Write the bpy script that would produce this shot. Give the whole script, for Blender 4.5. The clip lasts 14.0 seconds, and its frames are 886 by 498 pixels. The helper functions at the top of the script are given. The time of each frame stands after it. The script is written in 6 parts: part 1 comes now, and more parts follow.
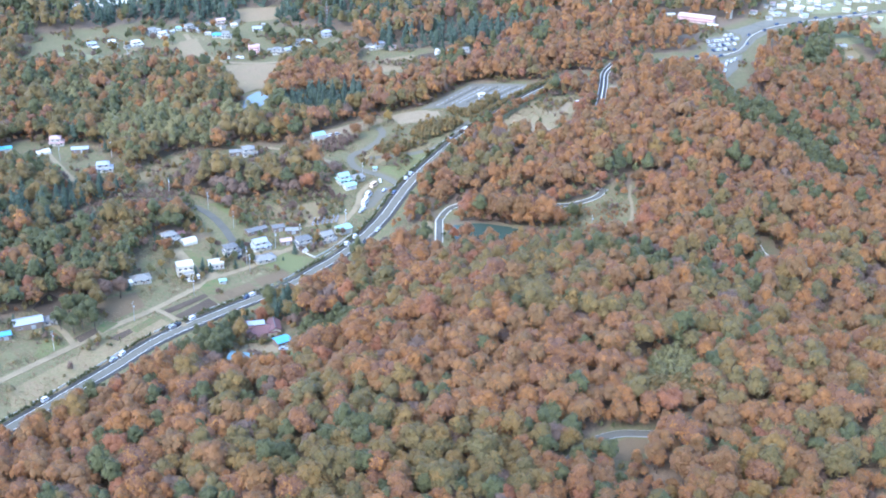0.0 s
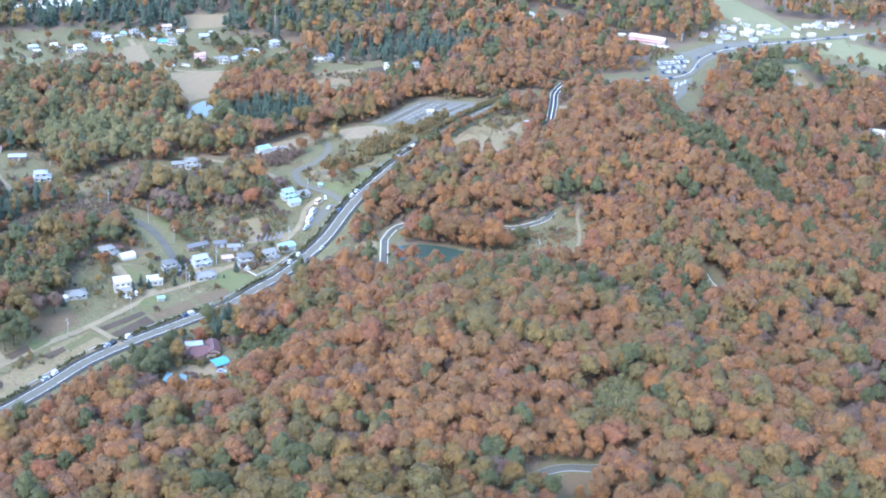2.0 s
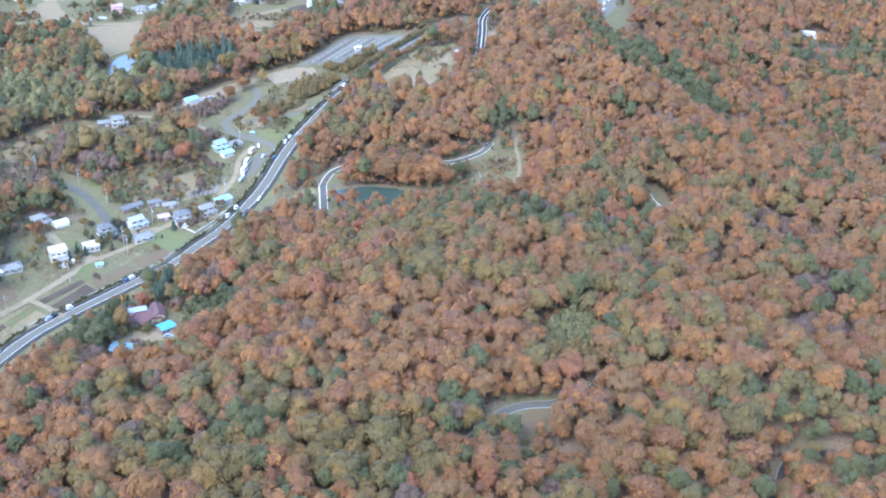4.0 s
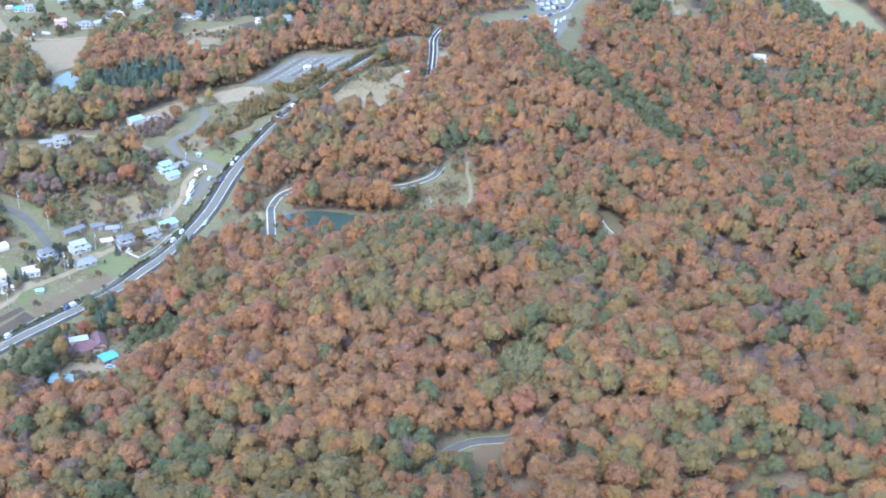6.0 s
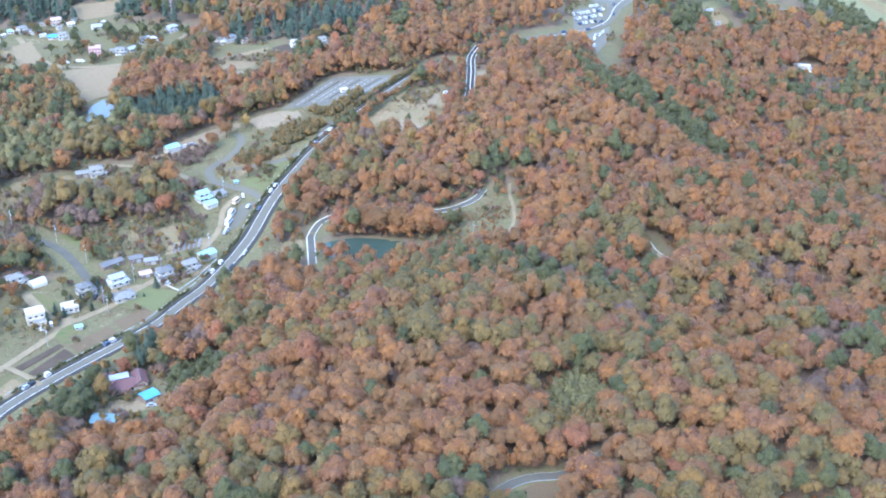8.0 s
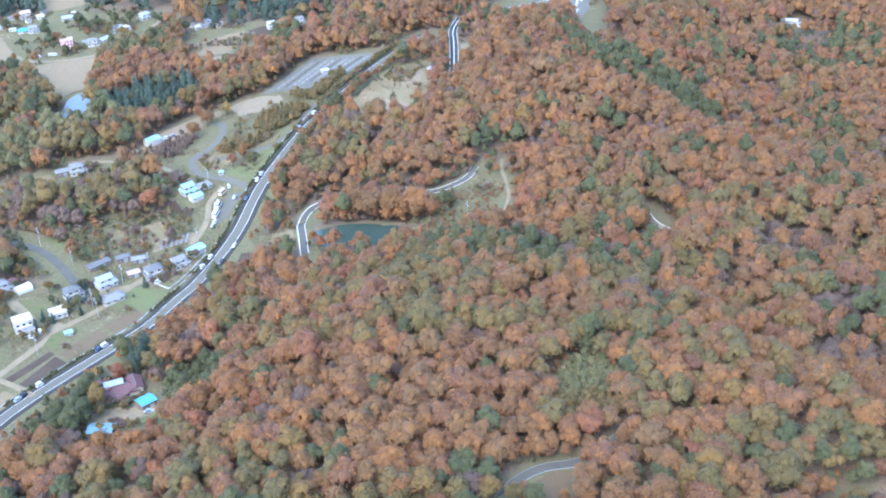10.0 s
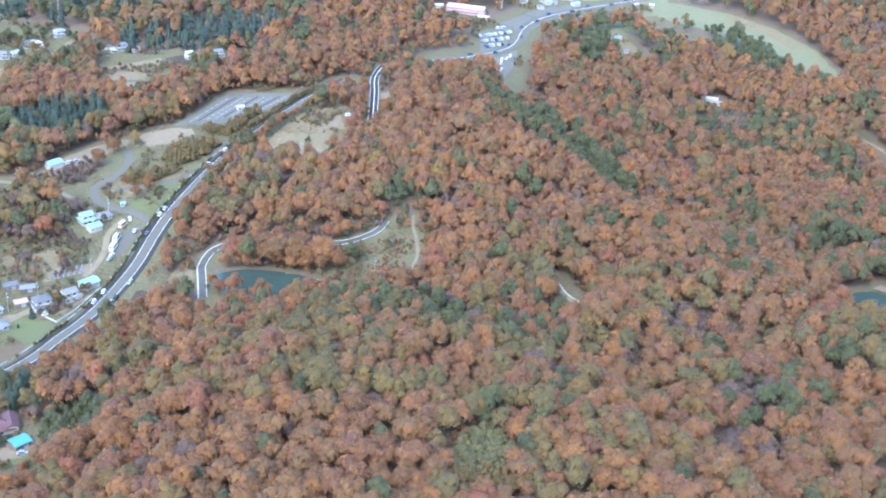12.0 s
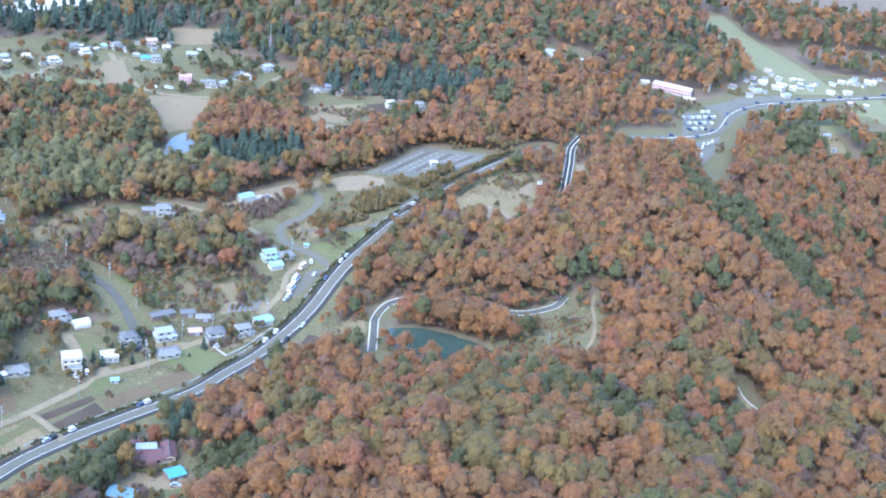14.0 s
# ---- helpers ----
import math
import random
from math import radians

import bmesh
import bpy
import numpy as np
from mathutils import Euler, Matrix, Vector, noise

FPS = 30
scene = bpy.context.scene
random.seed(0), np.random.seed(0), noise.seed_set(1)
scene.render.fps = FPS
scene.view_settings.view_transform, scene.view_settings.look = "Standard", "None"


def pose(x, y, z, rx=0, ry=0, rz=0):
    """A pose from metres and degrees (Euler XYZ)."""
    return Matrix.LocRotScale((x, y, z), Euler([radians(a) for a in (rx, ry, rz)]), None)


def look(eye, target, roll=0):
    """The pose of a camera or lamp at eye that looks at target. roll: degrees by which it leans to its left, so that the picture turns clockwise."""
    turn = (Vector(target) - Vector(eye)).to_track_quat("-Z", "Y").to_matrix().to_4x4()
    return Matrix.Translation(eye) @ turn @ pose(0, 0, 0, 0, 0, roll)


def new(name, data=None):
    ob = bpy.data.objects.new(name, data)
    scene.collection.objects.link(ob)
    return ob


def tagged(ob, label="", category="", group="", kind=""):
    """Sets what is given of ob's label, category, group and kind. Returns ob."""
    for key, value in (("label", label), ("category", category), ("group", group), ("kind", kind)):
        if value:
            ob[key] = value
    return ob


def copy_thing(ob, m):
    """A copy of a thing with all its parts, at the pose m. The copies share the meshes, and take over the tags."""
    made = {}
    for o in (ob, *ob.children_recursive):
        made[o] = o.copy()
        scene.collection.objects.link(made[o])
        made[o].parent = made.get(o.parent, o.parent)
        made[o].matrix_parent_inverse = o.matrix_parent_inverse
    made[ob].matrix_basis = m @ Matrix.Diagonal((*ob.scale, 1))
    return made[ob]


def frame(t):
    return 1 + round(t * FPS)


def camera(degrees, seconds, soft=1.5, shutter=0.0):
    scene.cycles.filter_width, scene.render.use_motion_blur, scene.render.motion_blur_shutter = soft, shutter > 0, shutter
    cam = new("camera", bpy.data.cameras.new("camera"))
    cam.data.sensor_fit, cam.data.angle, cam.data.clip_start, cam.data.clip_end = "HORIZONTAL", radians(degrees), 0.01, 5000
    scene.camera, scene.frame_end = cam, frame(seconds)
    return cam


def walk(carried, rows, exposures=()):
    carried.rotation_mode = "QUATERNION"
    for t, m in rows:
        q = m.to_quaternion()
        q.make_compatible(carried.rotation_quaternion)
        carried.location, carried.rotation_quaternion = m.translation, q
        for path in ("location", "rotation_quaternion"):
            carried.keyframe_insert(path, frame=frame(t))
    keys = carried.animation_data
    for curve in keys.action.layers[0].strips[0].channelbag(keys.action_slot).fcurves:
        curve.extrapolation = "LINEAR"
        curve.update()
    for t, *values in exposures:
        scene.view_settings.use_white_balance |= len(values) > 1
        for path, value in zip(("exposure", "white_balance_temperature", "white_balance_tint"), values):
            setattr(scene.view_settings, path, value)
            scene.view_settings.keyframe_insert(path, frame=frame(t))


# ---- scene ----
cam = camera(36.75, 14.0, soft=1.9)
PATH = [
    (0, (0.00, 0.00, 320.00), (0.00, 448.51, 99.00), 0.90),
    (0.5, (-0.19, 3.24, 320.82), (10.60, 452.81, 102.25), 1.41),
    (1, (-0.35, 6.69, 321.61), (21.84, 456.11, 103.60), 2.90),
    (1.5, (-0.56, 10.25, 322.33), (21.31, 459.86, 104.69), 3.18),
    (2, (-0.75, 13.83, 323.02), (20.20, 463.08, 104.55), 3.46),
    (2.5, (-0.84, 17.26, 323.75), (21.97, 461.99, 96.39), 2.28),
    (3, (-0.75, 20.50, 324.54), (31.40, 459.24, 86.88), 2.03),
    (3.2, (-0.71, 21.77, 324.86), (32.31, 459.41, 85.32), 1.32),
    (5.3, (-0.35, 34.25, 328.73), (49.72, 467.11, 83.52), 0.01),
    (5.5, (-0.35, 35.87, 328.87), (52.55, 469.66, 85.90), 0.73),
    (6, (-0.40, 40.12, 329.01), (61.75, 474.26, 88.88), 1.66),
    (6.5, (-0.73, 44.36, 329.11), (62.01, 477.68, 87.67), 2.70),
    (7, (-1.12, 48.66, 329.10), (53.46, 482.68, 86.93), 2.70),
    (7.5, (-1.69, 53.13, 329.10), (51.40, 488.79, 89.55), 2.39),
    (7.7, (-1.93, 54.97, 329.07), (47.24, 492.76, 92.58), 1.07),
    (9.8, (-5.81, 75.35, 327.68), (47.07, 507.80, 82.34), -3.38),
    (10, (-5.66, 77.20, 327.52), (48.32, 508.00, 79.53), -3.15),
    (10.5, (-4.90, 81.82, 327.15), (67.88, 510.03, 79.48), -2.62),
    (11, (-4.10, 86.41, 327.03), (88.99, 510.65, 79.34), -1.83),
    (11.5, (-3.64, 90.86, 327.06), (106.25, 513.73, 83.95), 0.91),
    (12, (-3.83, 95.38, 327.02), (86.56, 527.61, 92.49), 3.82),
    (12.5, (-4.21, 99.76, 326.94), (74.88, 535.84, 95.47), 4.19),
    (13, (-4.79, 104.08, 326.90), (65.08, 543.58, 98.95), 4.76),
    (13.5, (-5.59, 108.10, 326.75), (46.94, 552.43, 103.56), 6.23),
    (14, (-6.56, 112.09, 326.60), (19.36, 559.82, 105.53), 7.41),
]
walk(cam, [(t, look(eye, target, roll)) for t, eye, target, roll in PATH],
     exposures=[(0.0, 2.48, 5080, 12), (11.0, 2.5, 5080, 12), (12.5, 2.41, 5040, 12), (14.0, 2.38, 5000, 12)])

# ---- daylight: a hazy, overcast autumn sky ----
world = bpy.data.worlds.new("sky")
scene.world = world
world.use_nodes = True
wn = world.node_tree
wn.nodes.clear()
sky = wn.nodes.new("ShaderNodeTexSky")
sky.sky_type = "NISHITA"
sky.sun_disc = False
sky.sun_elevation = radians(48)
sky.sun_rotation = radians(215)
sky.air_density, sky.dust_density, sky.ozone_density = 1.3, 2.0, 2.0
wbg = wn.nodes.new("ShaderNodeBackground")
wbg.inputs["Strength"].default_value = 0.15
wout = wn.nodes.new("ShaderNodeOutputWorld")
wn.links.new(sky.outputs["Color"], wbg.inputs["Color"])
wn.links.new(wbg.outputs["Background"], wout.inputs["Surface"])
sun = new("sun", bpy.data.lights.new("sun", "SUN"))
sun.data.energy = 0.3
sun.data.angle = radians(25)
sun.data.color = (1.0, 0.97, 0.93)
sun.matrix_world = look((0, 0, 900), (0.37 * 900, 0.53 * 900, 900 - 0.74 * 900))

# ---- materials ----


def node_material(name, stops, scale=0.2, fine=2.0, roughness=0.85, bump=0.0, metallic=0.0, specular=0.3, mix=0.5):
    """A surface whose colour wanders over the given stops at two scales, with fine relief."""
    m = bpy.data.materials.new(name)
    m.use_nodes = True
    nt = m.node_tree
    b = nt.nodes["Principled BSDF"]
    b.inputs["Roughness"].default_value = roughness
    b.inputs["Metallic"].default_value = metallic
    b.inputs["Specular IOR Level"].default_value = specular
    co = nt.nodes.new("ShaderNodeTexCoord")
    geo = nt.nodes.new("ShaderNodeNewGeometry")
    big = nt.nodes.new("ShaderNodeTexNoise")
    big.inputs["Scale"].default_value = scale
    big.inputs["Detail"].default_value = 5
    small = nt.nodes.new("ShaderNodeTexNoise")
    small.inputs["Scale"].default_value = fine
    small.inputs["Detail"].default_value = 4
    for n in (big, small):
        nt.links.new(geo.outputs["Position"], n.inputs["Vector"])
    add = nt.nodes.new("ShaderNodeMix")
    add.inputs["Factor"].default_value = mix
    nt.links.new(big.outputs["Fac"], add.inputs["A"])
    nt.links.new(small.outputs["Fac"], add.inputs["B"])
    ramp = nt.nodes.new("ShaderNodeValToRGB")
    el = ramp.color_ramp.elements
    n = len(stops)
    while len(el) < n:
        el.new(0.5)
    for i, c in enumerate(stops):
        el[i].position = 0.34 + 0.32 * i / max(1, n - 1)
        el[i].color = (*c, 1)
    nt.links.new(add.outputs["Result"], ramp.inputs["Fac"])
    nt.links.new(ramp.outputs["Color"], b.inputs["Base Color"])
    if bump:
        bn = nt.nodes.new("ShaderNodeBump")
        bn.inputs["Strength"].default_value = bump
        bn.inputs["Distance"].default_value = 0.3
        nt.links.new(small.outputs["Fac"], bn.inputs["Height"])
        nt.links.new(bn.outputs["Normal"], b.inputs["Normal"])
    return m


def leaf_material(name, stops, spread=0.45, bright=1.09):
    """Foliage: a tone per tree picks the colour, a tone per leaf clump varies it."""
    m = bpy.data.materials.new(name)
    m.use_nodes = True
    nt = m.node_tree
    b = nt.nodes["Principled BSDF"]
    b.inputs["Roughness"].default_value = 0.75
    b.inputs["Specular IOR Level"].default_value = 0.35
    b.inputs["Sheen Weight"].default_value = 0.12
    b.inputs["Sheen Roughness"].default_value = 0.6
    at = nt.nodes.new("ShaderNodeAttribute")
    at.attribute_name = "tree_tone"
    lf = nt.nodes.new("ShaderNodeAttribute")
    lf.attribute_name = "leaf_tone"
    oi = nt.nodes.new("ShaderNodeObjectInfo")
    a1 = nt.nodes.new("ShaderNodeMath")
    a1.operation = "ADD"
    nt.links.new(at.outputs["Fac"], a1.inputs[0])
    nt.links.new(oi.outputs["Random"], a1.inputs[1])
    fr = nt.nodes.new("ShaderNodeMath")
    fr.operation = "FRACT"
    nt.links.new(a1.outputs[0], fr.inputs[0])
    a2 = nt.nodes.new("ShaderNodeMath")
    a2.operation = "MULTIPLY_ADD"
    a2.inputs[1].default_value = spread
    nt.links.new(lf.outputs["Fac"], a2.inputs[0])
    a3 = nt.nodes.new("ShaderNodeMath")
    a3.operation = "MULTIPLY_ADD"
    a3.inputs[1].default_value = 1 - spread
    nt.links.new(fr.outputs[0], a3.inputs[0])
    nt.links.new(a3.outputs[0], a2.inputs[2])
    a3.inputs[2].default_value = 0.0
    ramp = nt.nodes.new("ShaderNodeValToRGB")
    el = ramp.color_ramp.elements
    while len(el) < len(stops):
        el.new(0.5)
    for i, c in enumerate(stops):
        el[i].position = i / max(1, len(stops) - 1)
        el[i].color = (*[v * bright for v in c], 1)
    nt.links.new(a2.outputs[0], ramp.inputs["Fac"])
    hs = nt.nodes.new("ShaderNodeHueSaturation")
    va = nt.nodes.new("ShaderNodeMath")
    va.operation = "MULTIPLY_ADD"
    va.inputs[1].default_value = 0.3
    va.inputs[2].default_value = 0.85
    nt.links.new(lf.outputs["Fac"], va.inputs[0])
    geo = nt.nodes.new("ShaderNodeNewGeometry")
    fine = nt.nodes.new("ShaderNodeTexNoise")
    fine.inputs["Scale"].default_value = 1.9
    fine.inputs["Detail"].default_value = 3
    fine.inputs["Roughness"].default_value = 0.7
    nt.links.new(geo.outputs["Position"], fine.inputs["Vector"])
    grain = nt.nodes.new("ShaderNodeMapRange")
    grain.inputs["From Min"].default_value, grain.inputs["From Max"].default_value = 0.3, 0.7
    grain.inputs["To Min"].default_value, grain.inputs["To Max"].default_value = 0.74, 1.26
    nt.links.new(fine.outputs["Fac"], grain.inputs["Value"])
    both = nt.nodes.new("ShaderNodeMath")
    both.operation = "MULTIPLY"
    nt.links.new(va.outputs[0], both.inputs[0])
    nt.links.new(grain.outputs["Result"], both.inputs[1])
    nt.links.new(both.outputs[0], hs.inputs["Value"])
    nt.links.new(ramp.outputs["Color"], hs.inputs["Color"])
    nt.links.new(hs.outputs["Color"], b.inputs["Base Color"])
    tl = nt.nodes.new("ShaderNodeBsdfTranslucent")
    nt.links.new(hs.outputs["Color"], tl.inputs["Color"])
    mx = nt.nodes.new("ShaderNodeMixShader")
    mx.inputs["Fac"].default_value = 0.4
    nt.links.new(b.outputs["BSDF"], mx.inputs[1])
    nt.links.new(tl.outputs["BSDF"], mx.inputs[2])
    nt.links.new(mx.outputs["Shader"], nt.nodes["Material Output"].inputs["Surface"])
    return m


LEAF = {
    "rust": leaf_material("rust_foliage", [(0.151, 0.080, 0.039), (0.214, 0.100, 0.034), (0.167, 0.096, 0.035), (0.270, 0.120, 0.030), (0.153, 0.074, 0.039), (0.336, 0.151, 0.029), (0.214, 0.118, 0.034)]),
    "olive": leaf_material("olive_foliage", [(0.141, 0.095, 0.032), (0.172, 0.111, 0.030), (0.121, 0.098, 0.032), (0.214, 0.125, 0.029), (0.148, 0.090, 0.034)]),
    "pine": leaf_material("pine_foliage", [(0.071, 0.076, 0.028), (0.090, 0.090, 0.029), (0.111, 0.101, 0.032)]),
    "cedar": leaf_material("cedar_foliage", [(0.048, 0.070, 0.045), (0.060, 0.082, 0.050), (0.070, 0.090, 0.052)]),
    "dry": leaf_material("dry_grass_tufts", [(0.140, 0.135, 0.052), (0.220, 0.165, 0.080), (0.170, 0.150, 0.064), (0.270, 0.200, 0.104), (0.180, 0.100, 0.054), (0.120, 0.130, 0.048)]),
    "bamboo": leaf_material("bamboo_foliage", [(0.138, 0.126, 0.048), (0.176, 0.155, 0.055), (0.215, 0.175, 0.066)]),
    "bare": leaf_material("thinned_twigs", [(0.124, 0.080, 0.054), (0.145, 0.092, 0.059), (0.167, 0.104, 0.062)]),
    "red": leaf_material("red_foliage", [(0.176, 0.076, 0.037), (0.225, 0.090, 0.035), (0.265, 0.103, 0.034)]),
    "yellow": leaf_material("yellow_foliage", [(0.27, 0.18, 0.05), (0.31, 0.2, 0.052)]),
}
M_BARK = node_material("bark", [(0.06, 0.045, 0.035), (0.12, 0.09, 0.07)], 1.5, 12, 0.9)
M_GROUND = node_material("rough_autumn_grass", [(0.088, 0.101, 0.035), (0.145, 0.114, 0.055), (0.114, 0.114, 0.044), (0.176, 0.136, 0.070), (0.097, 0.106, 0.038), (0.154, 0.110, 0.058), (0.128, 0.119, 0.050), (0.220, 0.176, 0.095)], 0.045, 0.45, 0.95, 0.6, mix=0.45)


def add_litter(m):
    """Where the ground's litter value is high, brown fallen leaves take the place of grass."""
    nt = m.node_tree
    b = nt.nodes["Principled BSDF"]
    grass = b.inputs["Base Color"].links[0].from_socket
    at = nt.nodes.new("ShaderNodeAttribute")
    at.attribute_name = "litter"
    geo = nt.nodes.new("ShaderNodeNewGeometry")
    nz = nt.nodes.new("ShaderNodeTexNoise")
    nz.inputs["Scale"].default_value = 0.9
    nz.inputs["Detail"].default_value = 5
    nt.links.new(geo.outputs["Position"], nz.inputs["Vector"])
    ramp = nt.nodes.new("ShaderNodeValToRGB")
    ramp.color_ramp.elements[0].position, ramp.color_ramp.elements[1].position = 0.35, 0.65
    ramp.color_ramp.elements[0].color = (0.12, 0.088, 0.058, 1)
    ramp.color_ramp.elements[1].color = (0.2, 0.14, 0.085, 1)
    nt.links.new(nz.outputs["Fac"], ramp.inputs["Fac"])
    mx = nt.nodes.new("ShaderNodeMix")
    mx.data_type = "RGBA"
    nt.links.new(at.outputs["Fac"], mx.inputs[0])
    nt.links.new(grass, mx.inputs[6])
    nt.links.new(ramp.outputs["Color"], mx.inputs[7])
    nt.links.new(mx.outputs[2], b.inputs["Base Color"])


add_litter(M_GROUND)
M_GARDEN = node_material("kitchen_garden", [(0.067, 0.097, 0.027), (0.104, 0.126, 0.038), (0.152, 0.112, 0.053), (0.095, 0.123, 0.034)], 0.25, 1.5, 0.95, 0.5)
M_STRAW = node_material("harvested_straw_field", [(0.170, 0.127, 0.067), (0.237, 0.171, 0.094), (0.196, 0.152, 0.078), (0.278, 0.206, 0.114)], 0.05, 0.6, 0.95, 0.3)
M_VALLEY = node_material("pale_valley_grass", [(0.150, 0.145, 0.067), (0.202, 0.184, 0.091), (0.165, 0.162, 0.074), (0.232, 0.205, 0.106)], 0.03, 0.4, 0.95, 0.3)
M_GRASS = node_material("green_grass", [(0.095, 0.113, 0.035), (0.143, 0.138, 0.053), (0.114, 0.122, 0.042), (0.191, 0.142, 0.070)], 0.1, 1.2, 0.95, 0.4)
M_DRY = node_material("dry_grass_field", [(0.161, 0.122, 0.061), (0.237, 0.167, 0.090), (0.157, 0.135, 0.058), (0.228, 0.171, 0.086), (0.190, 0.140, 0.072), (0.294, 0.217, 0.122)], 0.07, 0.5, 0.95, 0.4)
M_TILLED = node_material("tilled_soil", [(0.055, 0.036, 0.022), (0.075, 0.053, 0.032), (0.091, 0.064, 0.040)], 0.1, 1.5, 0.95, 0.6)
M_EARTH = node_material("trodden_earth", [(0.107, 0.074, 0.037), (0.142, 0.100, 0.052), (0.121, 0.083, 0.043)], 0.15, 1.6, 0.95, 0.4)
M_SAND = node_material("bare_sandy_ground", [(0.173, 0.133, 0.075), (0.260, 0.204, 0.122), (0.208, 0.157, 0.090), (0.285, 0.223, 0.131)], 0.12, 1.0, 0.95, 0.3)
M_DIRT = node_material("dirt_lane", [(0.177, 0.136, 0.075), (0.229, 0.176, 0.098), (0.265, 0.210, 0.117)], 0.15, 2.0, 0.95, 0.3)
M_ASPHALT = node_material("dark_asphalt", [(0.041, 0.036, 0.027), (0.056, 0.049, 0.037)], 0.1, 3.0, 0.85, 0.2)
M_OLD_ASPHALT = node_material("worn_grey_asphalt", [(0.106, 0.094, 0.065), (0.139, 0.123, 0.085), (0.120, 0.107, 0.074)], 0.12, 2.5, 0.85, 0.2)
M_LOT = node_material("car_park_asphalt", [(0.098, 0.089, 0.066), (0.162, 0.147, 0.107), (0.121, 0.110, 0.080)], 0.09, 1.0, 0.85, 0.2)
M_LANE = node_material("lane_asphalt", [(0.084, 0.078, 0.059), (0.118, 0.108, 0.081)], 0.15, 2.0, 0.9, 0.2)
# Far pond: the bright sky's reflection is put into the pale base colour.
M_PALE_WATER = node_material("silty_water", [(0.115, 0.13, 0.135), (0.145, 0.16, 0.165)], 0.05, 0.4, 0.15, 0.02, specular=0.5)
M_PAINT = node_material("white_road_paint", [(0.595, 0.578, 0.513), (0.700, 0.680, 0.604)], 1.0, 6.0, 0.7)
M_WORN_PAINT = node_material("worn_bay_paint", [(0.24, 0.24, 0.24), (0.36, 0.36, 0.355)], 0.6, 3.0, 0.8)
M_CONCRETE = node_material("pale_concrete", [(0.340, 0.327, 0.279), (0.450, 0.436, 0.373), (0.390, 0.371, 0.315)], 0.3, 2.5, 0.9, 0.2)
M_WATER = node_material("pond_water", [(0.04, 0.062, 0.046), (0.055, 0.078, 0.058)], 0.05, 0.4, 0.12, 0.03, specular=0.4)
M_WHITE = node_material("white_plaster", [(0.431, 0.396, 0.318), (0.538, 0.497, 0.399)], 0.5, 4, 0.8)
M_CREAM = node_material("cream_plaster", [(0.444, 0.391, 0.289), (0.503, 0.451, 0.344)], 0.5, 4, 0.8)
M_PINK = node_material("pink_plaster", [(0.55, 0.33, 0.29), (0.62, 0.4, 0.35)], 0.5, 4, 0.8)
M_WOOD = node_material("weathered_wood", [(0.16, 0.12, 0.09), (0.24, 0.18, 0.13)], 0.6, 5, 0.85)
M_GLASS = node_material("window_glass", [(0.03, 0.035, 0.045), (0.05, 0.055, 0.065)], 0.5, 2, 0.1, specular=0.6)
M_FRAME = node_material("aluminium_frame", [(0.45, 0.45, 0.46), (0.55, 0.55, 0.56)], 1, 6, 0.4, metallic=0.5)


def roof_material(name, a, b, rough=0.6):
    return node_material(name, [a, b, a], 0.4, 3.0, rough, 0.3, specular=0.3)


ROOF = {
    "grey": roof_material("grey_roof_tiles", (0.150, 0.145, 0.131), (0.225, 0.216, 0.187)),
    "dark": roof_material("dark_roof_tiles", (0.095, 0.092, 0.087), (0.150, 0.143, 0.129)),
    "blue": roof_material("blue_grey_roof_metal", (0.24, 0.265, 0.295), (0.32, 0.34, 0.365)),
    "teal": roof_material("pale_teal_roof_metal", (0.2, 0.36, 0.32), (0.28, 0.42, 0.37)),
    "faded": roof_material("faded_blue_roof_metal", (0.1, 0.22, 0.26), (0.17, 0.25, 0.27)),
    "red": roof_material("maroon_roof_tiles", (0.1, 0.05, 0.045), (0.15, 0.078, 0.07)),
    "bright": roof_material("bright_blue_roof_metal", (0.085, 0.25, 0.37), (0.115, 0.3, 0.43)),
    "white": roof_material("white_roof_sheet", (0.440, 0.421, 0.357), (0.520, 0.500, 0.422)),
    "pink": roof_material("pink_roof_tiles", (0.36, 0.24, 0.21), (0.44, 0.31, 0.27)),
}


def plain(name, colour, rough=0.4, metallic=0.0):
    return node_material(name, [tuple(v * 0.93 for v in colour), colour], 0.8, 6, rough, metallic=metallic, specular=0.5)


CAR_PAINT = {
    "white": plain("white_car_paint", (0.66, 0.65, 0.63), 0.25),
    "silver": plain("silver_car_paint", (0.5, 0.51, 0.53), 0.3, 0.6),
    "black": plain("black_car_paint", (0.03, 0.03, 0.035), 0.25),
    "blue": plain("blue_car_paint", (0.06, 0.08, 0.13), 0.25),
    "tan": plain("tan_tarpaulin", (0.55, 0.42, 0.28), 0.8),
}
M_TYRE = plain("tyre_rubber", (0.03, 0.03, 0.03), 0.9)
M_POLE = plain("concrete_pole", (0.34, 0.33, 0.3), 0.85)
M_STEEL = plain("galvanised_steel", (0.5, 0.52, 0.53), 0.5, 0.7)
M_STONE = plain("grave_stone", (0.24, 0.24, 0.245), 0.7)

